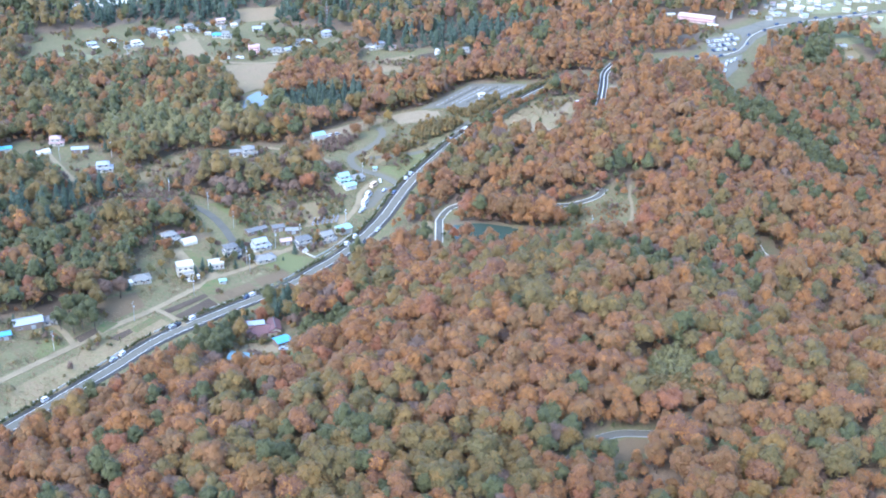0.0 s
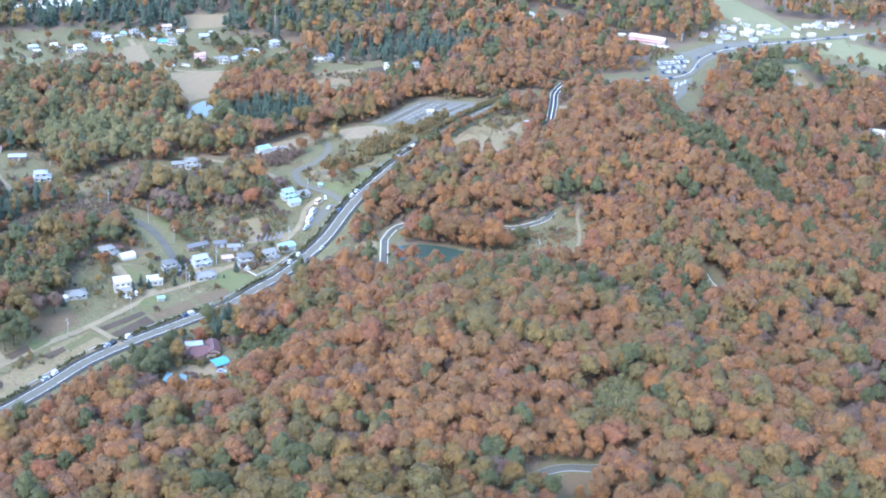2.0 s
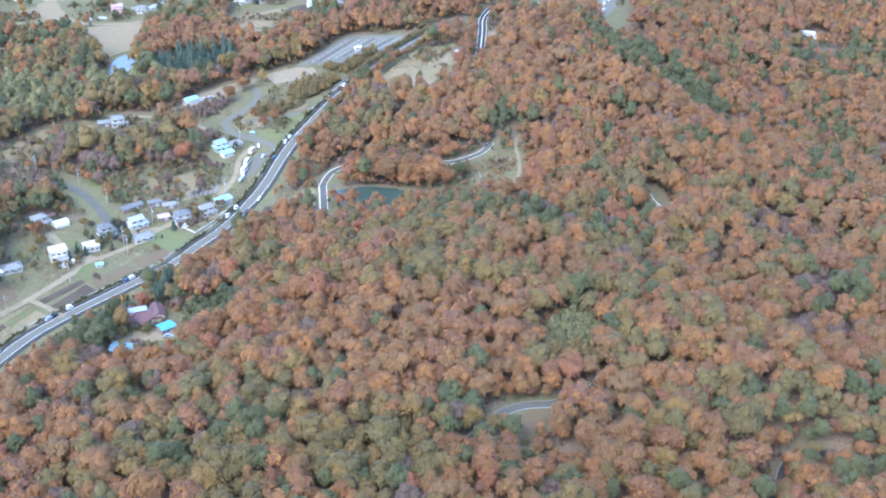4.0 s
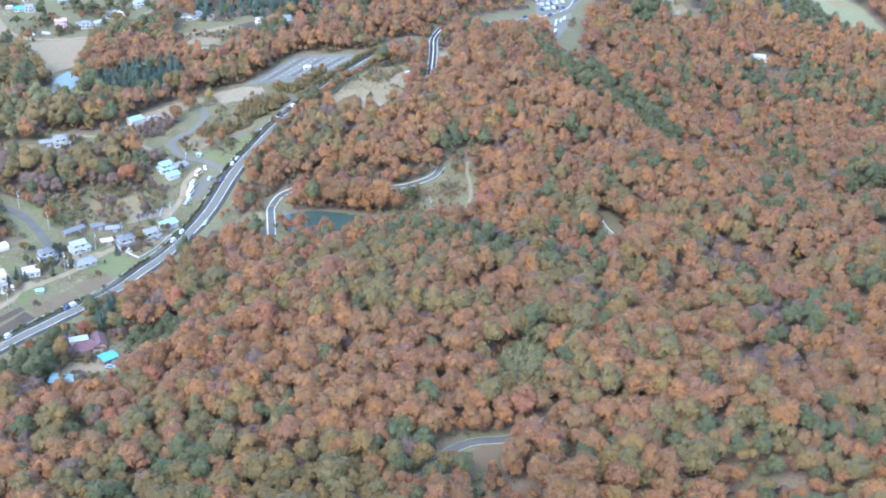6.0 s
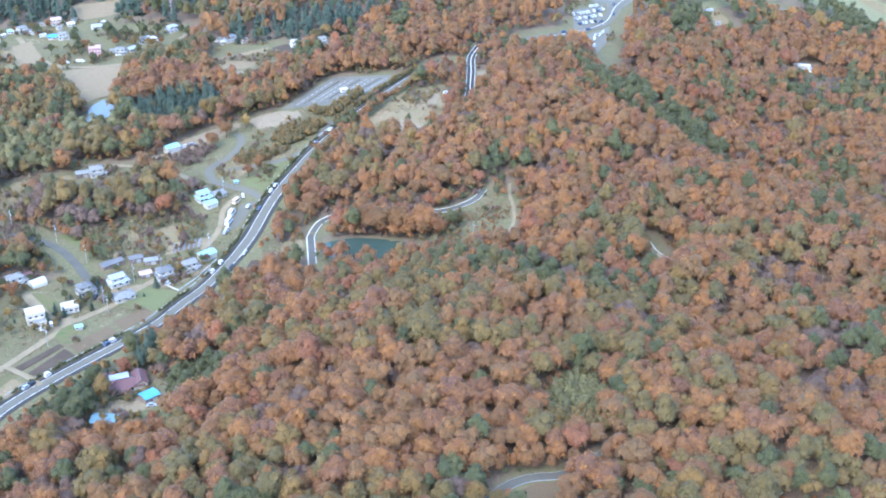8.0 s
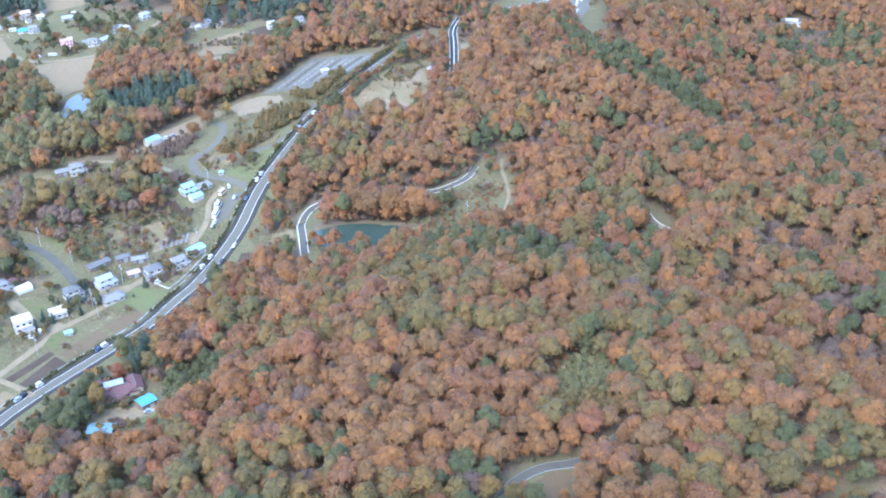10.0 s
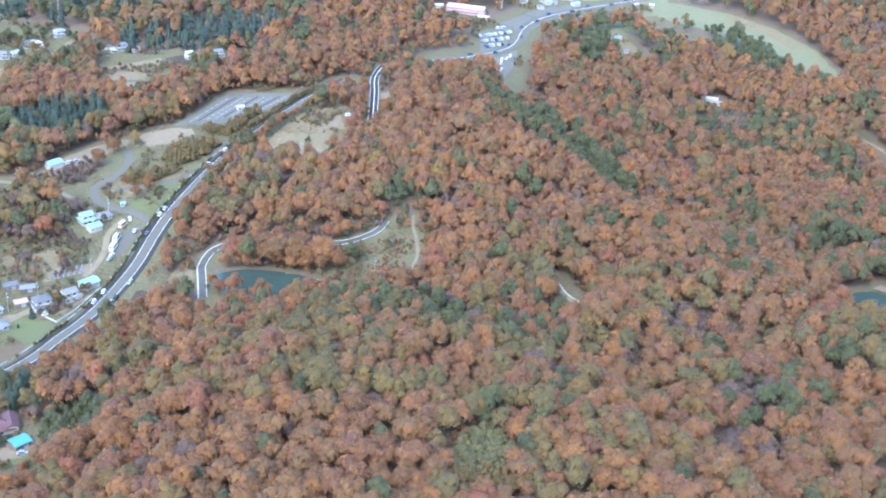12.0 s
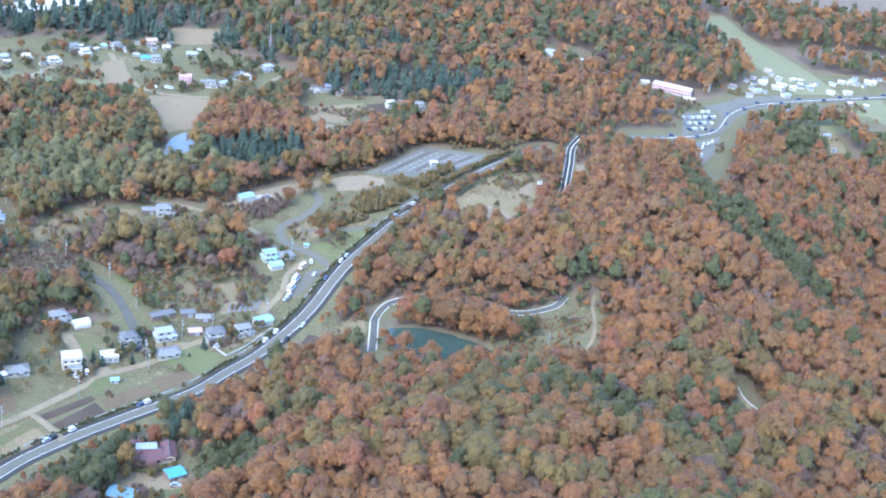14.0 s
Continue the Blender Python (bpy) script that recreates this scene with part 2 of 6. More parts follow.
# ---- terrain ----
HILLS = [(0, 440, 80, 19.0), (90, 450, 80, -2.9), (180, 520, 80, -3.8), (280, 560, 100, 10.9), (60, 560, 70, 18.7), (150, 620, 80, -4.1), (40, 700, 70, -7.4), (150, 740, 80, 22.2), (260, 720, 100, -18.1), (180, 860, 90, 10.3), (310, 880, 120, -22.1), (-60, 600, 100, -9.6), (-150, 840, 90, -1.5), (-60, 850, 90, 2.3), (-150, 1000, 150, -15.5), (100, 1000, 150, 10.5), (80, 440, 45, -1.9), (170, 470, 50, 9.9), (120, 540, 40, 3.7), (200, 560, 50, -6.1), (100, 620, 40, -1.4), (190, 650, 45, 11.0), (140, 700, 45, -5.1), (240, 790, 50, -1.4)]
BASE = 2.04
PONDS = [(33, 667, 34, 15, -0.31), (-135, 899, 9, 22, -0.15), (338, 640, 15, 12, 0.2)]


# Crests and hollows that run across the view: (line, half width, rise).
CRESTS = [
    ([(-14, 562), (20, 566), (55, 566), (85, 566)], 26, 3.5),
    ([(182, 772), (203, 747), (226, 721), (250, 699), (285, 672)], 20, 10.0),
    ([(204, 815), (226, 787), (250, 760), (280, 727), (315, 697)], 22, -9.0),
    ([(232, 874), (300, 862)], 26, 4.0),
    ([(172, 662), (181, 632)], 18, -7.5),
    ([(330, 645), (348, 640)], 20, -7.0),
    ([(-160, 500), (-125, 550), (-88, 558)], 38, -2.6),
    ([(-150, 620), (-110, 650), (-75, 668)], 30, -1.9),
]


def crest(x, y, line, s, a):
    """A rise with a round cross-section along a line."""
    best = np.full(np.shape(x), 1e12)
    for (x1, y1), (x2, y2) in zip(line, line[1:]):
        dx, dy = x2 - x1, y2 - y1
        t = np.clip(((x - x1) * dx + (y - y1) * dy) / (dx * dx + dy * dy), 0, 1)
        best = np.minimum(best, (x - x1 - t * dx) ** 2 + (y - y1 - t * dy) ** 2)
    return a * np.exp(-best / (2 * s * s))


def relief(x, y):
    z = BASE
    for line, s, a in CRESTS:
        z = z + crest(x, y, line, s, a)
    for hx, hy, s, a in HILLS:
        z = z + a * np.exp(-((x - hx) ** 2 + (y - hy) ** 2) / (2 * s * s))
    wild = np.clip((x - 120) / 60, 0, 1) * np.clip((960 - y) / 60, 0, 1)
    return z + wild * (2.6 * np.sin(x * 0.071 + y * 0.043) + 2.2 * np.sin(y * 0.083 - x * 0.031 + 1.3))


def height(x, y):
    """The ground's height; it is levelled round each pond."""
    z = relief(x, y)
    for px, py, a, b, turn in PONDS:
        c, s = math.cos(turn), math.sin(turn)
        u, v = (c * (x - px) + s * (y - py)) / a, (-s * (x - px) + c * (y - py)) / b
        k = np.clip((1.9 - np.sqrt(u * u + v * v)) / 0.8, 0, 1)
        k = k * k * (3 - 2 * k)
        z = z * (1 - k) + k * (relief(px, py) + 0.5)
        d = np.clip((1.0 - np.sqrt(u * u + v * v)) / 0.25, 0, 1)
        z = z - 1.6 * d
    return z


def hz(x, y):
    return float(height(np.float64(x), np.float64(y)))


# ---- mesh helpers ----


def mesh_object(name, verts, faces, mat, parent=None, smooth=False):
    me = bpy.data.meshes.new(name)
    me.from_pydata([tuple(v) for v in verts], [], faces)
    if mat:
        me.materials.append(mat)
    if smooth:
        me.shade_smooth()
    ob = new(name, me)
    ob.parent = parent
    return ob


def part(name, bm, mat, parent, label="", at=None):
    me = bpy.data.meshes.new(name)
    bm.to_mesh(me)
    bm.free()
    me.materials.append(mat)
    ob = new(name, me)
    ob.parent = parent
    if at is not None:
        ob.matrix_basis = at
    if label:
        tagged(ob, label)
    return ob


def twin(ob, parent, m):
    """Another part on the same mesh."""
    o = new(ob.name.split(".")[0], ob.data)
    o.parent, o.matrix_basis = parent, m
    return o


def box(sx, sy, sz, x=0, y=0, z=0, bevel=0.0, bm=None):
    """A box that stands on z, centred on x, y."""
    bm = bm or bmesh.new()
    r = bmesh.ops.create_cube(bm, size=1, matrix=Matrix.Translation((x, y, z + sz / 2)) @ Matrix.Diagonal((sx, sy, sz, 1)))
    if bevel:
        es = list({e for v in r["verts"] for e in v.link_edges})
        bmesh.ops.bevel(bm, geom=es, offset=bevel, segments=2, affect="EDGES", profile=0.6)
    return bm


def cone(r1, r2, h, x=0, y=0, z=0, n=10, bm=None):
    bm = bm or bmesh.new()
    bmesh.ops.create_cone(bm, cap_ends=True, segments=n, radius1=r1, radius2=r2, depth=h, matrix=Matrix.Translation((x, y, z + h / 2)))
    return bm


def thing(name, x, y, yaw=0.0, label="", category="", group="", z=None):
    e = new(name)
    e.empty_display_size = 0.5
    e.matrix_basis = pose(x, y, hz(x, y) if z is None else z, 0, 0, yaw)
    return tagged(e, label, category, group)


def smooth_line(pts, step=3.0):
    """A Catmull-Rom line through the points, at even steps."""
    p = [Vector((*q, 0)) for q in pts]
    p = [2 * p[0] - p[1], *p, 2 * p[-1] - p[-2]]
    out = []
    for i in range(1, len(p) - 2):
        n = max(2, int((p[i + 1] - p[i]).length / step))
        for k in range(n):
            t = k / n
            a, b, c, d = p[i - 1], p[i], p[i + 1], p[i + 2]
            out.append(0.5 * (2 * b + (c - a) * t + (2 * a - 5 * b + 4 * c - d) * t * t + (3 * b - a - 3 * c + d) * t ** 3))
    out.append(p[-2])
    return [(v.x, v.y) for v in out]


def offsets(line, d):
    """The line moved d metres to its right."""
    out = []
    for i, (x, y) in enumerate(line):
        a, b = line[max(0, i - 1)], line[min(len(line) - 1, i + 1)]
        tx, ty = b[0] - a[0], b[1] - a[1]
        n = math.hypot(tx, ty) or 1
        out.append((x + ty / n * d, y - tx / n * d))
    return out


def ribbon(name, line, left, right, mat, lift, skirt=0.3, parent=None):
    """A strip along a line, from left to right metres off it, lying lift above the ground, with edges that go down."""
    across = [left + (right - left) * k / 3 for k in range(4)]
    rails = [offsets(line, d) for d in across]
    rails = [rails[0], *rails, rails[-1]]
    verts, faces = [], []
    for i in range(len(line)):
        mid = [hz(*rails[k][i]) for k in range(6)]
        for k in range(6):
            verts.append((*rails[k][i], mid[k] + (lift if 0 < k < 5 else lift - skirt)))
    for i in range(len(line) - 1):
        for k in range(5):
            a = i * 6 + k
            faces.append((a, a + 6, a + 7, a + 1))
    return mesh_object(name, verts, faces, mat, parent)


def patch(name, poly, mat, lift, label="", wobble=1.2):
    """A field or yard laid over the ground: its outline wanders a little."""
    rim, n = [], len(poly)
    for i in range(n):
        a, b = Vector((*poly[i], 0)), Vector((*poly[(i + 1) % n], 0))
        k = max(2, int((b - a).length / 4))
        for j in range(k):
            q = a.lerp(b, j / k)
            o = noise.noise_vector((q.x * 0.11, q.y * 0.11, 3.3)) * wobble
            rim.append((q.x + o.x, q.y + o.y, 0))
    bm = bmesh.new()
    bm.faces.new([bm.verts.new(v) for v in rim])
    xs, ys = [v[0] for v in rim], [v[1] for v in rim]
    for axis, lo, hi in ((0, min(xs), max(xs)), (1, min(ys), max(ys))):
        c = math.ceil(lo / 6) * 6
        while c < hi:
            no = (1, 0, 0) if axis == 0 else (0, 1, 0)
            bmesh.ops.bisect_plane(bm, geom=[*bm.verts, *bm.edges, *bm.faces], plane_co=(c if axis == 0 else 0, c if axis == 1 else 0, 0), plane_no=no)
            c += 6
    bmesh.ops.triangulate(bm, faces=bm.faces[:])
    for v in bm.verts:
        v.co.z = hz(v.co.x, v.co.y) + lift
    bmesh.ops.recalc_face_normals(bm, faces=bm.faces[:])
    if bm.faces and sum(f.normal.z for f in bm.faces) < 0:
        bmesh.ops.reverse_faces(bm, faces=bm.faces[:])
    ob = part(name, bm, mat, None)
    return tagged(ob, label, "field", kind="structure")


# ---- ground ----
gx = np.r_[-6000, -4000, -2600, -1700, -1100, -800, np.arange(-600, 801, 8), 1000, 1300, 1800, 2800, 4200, 6000]
gy = np.r_[-4000, -2200, -1000, -400, -100, 60, np.arange(200, 1601, 8), 1800, 2200, 2900, 4000, 5500, 7500]
GX, GY = np.meshgrid(gx, gy)
GZ = height(GX, GY)
gv = np.stack([GX.ravel(), GY.ravel(), GZ.ravel()], 1)
nx = len(gx)
gf = [(j * nx + i, j * nx + i + 1, (j + 1) * nx + i + 1, (j + 1) * nx + i) for j in range(len(gy) - 1) for i in range(nx - 1)]
ground = mesh_object("ground", gv, gf, M_GROUND, smooth=True)
tagged(ground, "rolling ground of autumn grass, leaf litter and bare earth", "ground", kind="structure")

# ---- lines of the plan ----
ROAD = smooth_line([(-215, 412), (-200, 440), (-185, 467), (-169, 496), (-152, 526), (-138, 554), (-123, 574), (-104, 594), (-80, 618), (-68, 637), (-57, 654), (-46, 676), (-35, 702), (-26, 731), (-18, 752), (-2, 784), (10, 805), (23, 823), (40, 848), (58, 872), (75, 893), (96, 915)])
LANE = smooth_line([(-240, 450), (-198, 511), (-174, 546), (-161, 567), (-147, 586), (-131, 610), (-118, 628), (-103, 641), (-92, 656), (-80, 668)])
UPLANE = smooth_line([(-104, 646), (-116, 667), (-126, 686), (-136, 700), (-149, 710), (-165, 717)])
SPUR = smooth_line([(-174, 546), (-185, 561), (-197, 567), (-210, 568)])
LOOP = smooth_line([(-2, 660), (-2, 674), (-2, 692), (0, 703), (5, 712), (13, 716), (20, 719), (36, 716), (55, 707), (70, 703), (82, 706), (90, 711), (95, 719)])
TRAIL = smooth_line([(110, 722), (108, 711), (108, 699), (106, 683), (100, 669), (93, 660)])
DRIVE = smooth_line([(-27, 743), (-38, 755), (-46, 760), (-55, 767), (-59, 777), (-58, 786), (-50, 795), (-43, 808), (-41, 821), (-44, 830)])
DRIVE2 = smooth_line([(-48, 781), (-27, 784), (-11, 789), (1, 802), (10, 821), (23, 841), (36, 861), (54, 876)])
HLANE = smooth_line([(-60, 694), (-55, 703), (-51, 717), (-50, 732), (-46, 742), (-42, 749)])
FARROAD = smooth_line([(100, 828), (103, 841), (107, 866), (111, 892), (115, 920), (124, 945)])
TOWNROAD = smooth_line([(160, 960), (192, 977), (227, 1005), (246, 1044), (268, 1070), (304, 1092), (330, 1104), (377, 1124), (440, 1150)])
TOWNROAD2 = smooth_line([(318, 1099), (337, 1078), (354, 1059), (380, 1030)])
VILLANE = smooth_line([(-215, 1062), (-205, 1040), (-190, 1012), (-172, 996), (-140, 992), (-115, 1000), (-100, 1015), (-85, 1050)])
WLANE = smooth_line([(-262, 985), (-250, 1010), (-245, 1030)])
NEARROAD = smooth_line([(44, 422), (55, 438), (64, 447.5), (74, 452.5), (86, 454), (97, 458), (106, 466)])
SOUTHROAD = smooth_line([(160, 398), (165, 409), (168.5, 416), (174, 421), (181, 422.5), (190, 420), (200, 413), (212, 411), (226, 416)])
LANE2 = smooth_line([(-140, 806), (-111, 799), (-82, 785), (-63, 764), (-58, 755)])
WESTROAD = smooth_line([(-252, 784), (-244, 771), (-224, 740), (-215, 728)])
EASTLANE = smooth_line([(411, 905), (427, 893), (434, 877), (437, 852), (444, 831), (443, 803), (433, 768), (432, 755), (439, 747)])
EASTBANK = smooth_line([(425, 800), (422, 783), (420, 768), (423, 759), (432, 754)])
LINES = [(LANE2, 3.5), (WESTROAD, 3), (ROAD, 11), (LANE, 3.5), (UPLANE, 10), (SPUR, 3.5), (LOOP, 2.2), (TRAIL, 3), (DRIVE, 4.5), (DRIVE2, 4), (HLANE, 3.5), (FARROAD, 3.8), (TOWNROAD, 13), (TOWNROAD2, 9), (VILLANE, 4), (WLANE, 4), (NEARROAD[6:13], 3.2), (NEARROAD, 1.2), (SOUTHROAD[4:10], 1.8), (SOUTHROAD, 1.0), (EASTLANE, 3), (EASTBANK, 2.5)]

CLEAR = {
    "village": [(-235, 440), (-200, 455), (-96, 600), (-78, 622), (-38, 692), (-24, 738), (-30, 757), (-62, 754), (-63, 735), (-55, 712), (-62, 700), (-78, 690), (-110, 688), (-125, 672), (-160, 672), (-166, 640), (-166, 604), (-188, 588), (-216, 566), (-232, 530), (-245, 480)],
    "scrub": [(-132, 692), (-124, 716), (-108, 728), (-72, 730), (-56, 714), (-62, 700), (-80, 690), (-110, 686)],
    "mid": [(-62, 765), (-96, 802), (-70, 842), (-45, 852), (-16, 866), (19, 912), (68, 902), (62, 884), (20, 828), (-20, 752), (-30, 746)],
    "rightfield": [(28, 806), (40, 832), (58, 860), (92, 870), (91, 832), (80, 802), (64, 783), (44, 790)],
    "westmeadow": [(-194, 738), (-186, 764), (-176, 790), (-138, 796), (-105, 808), (-92, 800), (-70, 778), (-62, 760), (-72, 762), (-98, 782), (-108, 762), (-140, 760), (-140, 770), (-158, 764), (-164, 736), (-182, 728)],
    "brow": [(-220, 660), (-204, 706), (-186, 724), (-164, 730), (-150, 716), (-160, 697), (-186, 684), (-202, 655)],
    "westhouses": [(-290, 770), (-240, 740), (-224, 730), (-196, 730), (-195, 765), (-225, 800), (-275, 806)],
    "fieldA": [(-72, 980), (-64, 1012), (20, 992), (44, 972), (24, 952), (-10, 944), (-18, 925), (-38, 903), (-64, 920)],
    "farvillage": [(-330, 950), (-224, 966), (-172, 972), (-148, 912), (-126, 920), (-130, 985), (-95, 1000), (-62, 1010), (-82, 1064), (-150, 1094), (-260, 1084), (-330, 1040)],
    "town": [(190, 980), (203, 974), (208, 936), (224, 962), (238, 1002), (252, 1040), (300, 1078), (330, 1086), (356, 1048), (395, 1120), (392, 1175), (345, 1170), (306, 1250), (293, 1316), (258, 1310), (267, 1232), (285, 1165), (270, 1112), (225, 1062), (205, 1078), (185, 1086), (178, 1076), (203, 1050), (205, 1030)],
    "settle": [(309, 1030), (327, 1046), (337, 980), (308, 984)],
    "dam": [(58, 652), (58, 698), (95, 714), (112, 702), (106, 664), (90, 652)],
    "shore": [(0, 664), (10, 657), (30, 651), (60, 646), (74, 650), (64, 662)],
    "hollow": [(192, 978), (202, 898), (214, 894), (244, 1000)],
    "loopfront": [(-7, 662), (-7, 706), (6, 718), (27, 722), (26, 708), (9, 701), (6, 672)],
    "roadside": [(-52, 646), (-25, 692), (-4, 692), (-6, 666), (-30, 654)],
    "redyard": [(-97, 548), (-96, 564), (-85, 571), (-75, 567), (-66, 552), (-63, 524), (-80, 508), (-101, 508), (-104, 528)],
    "glade": [(84, 470), (85, 494), (94, 508), (108, 515), (115, 500), (106, 474)],
    "turn": [(62, 440), (66, 448), (74, 452), (85, 452), (83, 438), (77, 431), (70, 432)],
    "eastbarn": [(350, 918), (352, 940), (374, 934), (374, 918)],
    "eastlane": [(416, 762), (417, 790), (421, 824), (433, 858), (440, 852), (449, 829), (446, 796), (437, 752), (424, 748)],
    "eastpond": [(322, 618), (334, 612), (352, 628), (364, 636), (378, 640), (394, 668), (376, 673), (362, 652), (350, 658), (326, 650)],
    "whiteyard": [(106, 1092), (110, 1150), (130, 1160), (150, 1136), (152, 1098)],
    "valley": [(366, 1116), (396, 1110), (430, 1086), (456, 1050), (470, 1004), (470, 930), (440, 940), (426, 986), (409, 1034), (388, 1054), (362, 1072)],
    "valleystrip": [(490, 1240), (508, 1216), (516, 1173), (540, 1137), (540, 1104), (506, 1110), (500, 1142), (492, 1196)],
    "paddy": [(-200, 984), (-158, 994), (-125, 992), (-122, 965), (-130, 912), (-150, 905), (-164, 950)],
    "pondfront": [(-148, 866), (-122, 862), (-117, 880), (-124, 890), (-150, 888)],
    "loopsouth": [(-10, 634), (4, 634), (6, 664), (-8, 664)],
    "hillfield": [(-184, 1130), (-141, 1139), (-140, 1098), (-174, 1090)],
    "bend": [(167, 622), (181, 618), (185, 642), (177, 662), (169, 662)],
    "drivehouse": [(-75, 754), (-74, 730), (-60, 716), (-50, 736), (-50, 756)],
    "ridgetrack": [(181, 775), (188, 774), (208, 753), (205, 746), (192, 756)],
    "shoulder": [(112, 856), (113, 892), (122, 894), (120, 858)],
    "northwest": [(-330, 1110), (-300, 1150), (-250, 1170), (-250, 1160), (-270, 1130)],
}


def inside(x, y, poly):
    r = np.zeros(x.shape, bool)
    n = len(poly)
    for i in range(n):
        (x1, y1), (x2, y2) = poly[i], poly[(i + 1) % n]
        if y1 != y2:
            r ^= ((y1 > y) != (y2 > y)) & (x < (x2 - x1) * (y - y1) / (y2 - y1) + x1)
    return r


def near_line(x, y, line, d):
    r = np.zeros(x.shape, bool)
    p = np.array(line)
    lo, hi = p.min(0) - d - 5, p.max(0) + d + 5
    m = (x > lo[0]) & (x < hi[0]) & (y > lo[1]) & (y < hi[1])
    if m.any():
        q = np.stack([x[m], y[m]], 1)
        best = np.full(len(q), 1e9)
        for a in p:
            best = np.minimum(best, ((q - a) ** 2).sum(1))
        r[m] = best < d * d
    return r


def pond_zone(x, y, k):
    r = np.zeros(x.shape, bool)
    for px, py, a, b, turn in PONDS:
        c, s = math.cos(turn), math.sin(turn)
        u, v = (c * (x - px) + s * (y - py)) / a, (-s * (x - px) + c * (y - py)) / b
        r |= u * u + v * v < k * k
    return r

# ---- roads, fields and water ----


def road(name, line, bands, label):
    """A road of bands side by side: (left, right, material, lift)."""
    e = tagged(new(name), label, "road", kind="structure")
    for nm, left, right, mat, lift in bands:
        ribbon(nm, line, left, right, mat, lift, parent=e)
    return e


road("road", ROAD, [
    ("dark_lane", -5.0, -2.62, M_ASPHALT, 0.22), ("edge_line", -2.62, -2.4, M_PAINT, 0.235),
    ("roadway", -2.4, 2.4, M_OLD_ASPHALT, 0.225), ("edge_line", 2.4, 2.65, M_PAINT, 0.235), ("dark_lane", 2.65, 5.0, M_ASPHALT, 0.22)],
    "grey asphalt country road with white edge lines")
road("lane", LANE, [("surface", -1.9, 1.9, M_DIRT, 0.18)], "pale dirt farm lane")
road("lane", UPLANE, [("surface", -2.3, 2.3, M_LANE, 0.18)], "dark asphalt lane that climbs to the wood")
road("lane", SPUR, [("surface", -1.6, 1.6, M_DIRT, 0.2)], "pale dirt drive to a farmhouse")
road("road", LOOP, [("roadway", -1.9, 1.5, M_LANE, 0.25)], "dark curving road with pale concrete kerbs above a pond")
bend = bpy.data.objects["road.001"]
ribbon("kerb", LOOP[:20], -2.6, -1.9, M_WHITE, 0.5, parent=bend)
ribbon("kerb", LOOP[:16], 1.5, 2.0, M_WHITE, 0.45, parent=bend)
ribbon("kerb", LOOP[20:], -2.3, -1.9, M_CONCRETE, 0.4, parent=bend)
ribbon("kerb", LOOP[16:], 1.5, 1.8, M_CONCRETE, 0.4, parent=bend)
road("lane", LANE2, [("surface", -1.7, 1.7, M_DIRT, 0.18)], "pale gravel lane across a meadow")
road("lane", WESTROAD, [("surface", -1.7, 1.7, M_DIRT, 0.18)], "pale lane between fields and houses")
road("trail", TRAIL, [("surface", -0.9, 0.9, M_DIRT, 0.15)], "narrow pale footpath on a grass slope")
road("lane", DRIVE, [("surface", -2.4, 2.4, M_OLD_ASPHALT, 0.2)], "grey winding access lane")
road("lane", DRIVE2, [("surface", -2.0, 2.0, M_OLD_ASPHALT, 0.16)], "grey gravelled lane beside the car park")
road("lane", HLANE, [("surface", -1.6, 1.6, M_DIRT, 0.18)], "pale lane behind the roadside yard")
road("road", FARROAD, [("kerb", -2.9, -2.4, M_CONCRETE, 0.4), ("roadway", -2.4, 2.4, M_ASPHALT, 0.2), ("centre_line", -0.3, 0.3, M_PAINT, 0.22), ("kerb", 2.4, 2.9, M_CONCRETE, 0.4)], "pale two-lane road through the wood")
road("road", TOWNROAD, [("roadway", -4.2, 4.2, M_OLD_ASPHALT, 0.22), ("centre_line", -0.2, 0.2, M_PAINT, 0.24)], "grey main road through the small town")
road("road", TOWNROAD2, [("roadway", -3.2, 3.2, M_OLD_ASPHALT, 0.2)], "grey side road among fields")
road("lane", VILLANE, [("surface", -2.2, 2.2, M_DIRT, 0.2)], "pale lane through the far hamlet")
road("lane", WLANE, [("surface", -2.0, 2.0, M_DIRT, 0.2)], "pale field lane")
road("road", NEARROAD, [("edge_line", -1.95, -1.8, M_WORN_PAINT, 0.27), ("roadway", -1.8, 1.8, M_LANE, 0.25), ("edge_line", 1.8, 1.95, M_WORN_PAINT, 0.27)], "grey forest road with white edge lines")
BEND = smooth_line([(172, 656), (172.5, 651), (173.5, 645), (176, 640), (179.5, 636)])
road("lane", BEND, [("surface", 0.2, 3.4, M_DIRT, 0.2), ("kerb", -0.5, 0.2, M_WHITE, 0.5)], "short stretch of forest road with a white kerb")
road("lane", EASTLANE, [("surface", -1.6, 1.6, M_DIRT, 0.2)], "pale sandy lane beside a bare field")
road("lane", EASTBANK, [("surface", -1.2, 1.2, M_DIRT, 0.22)], "narrow pale lane round a bare field")

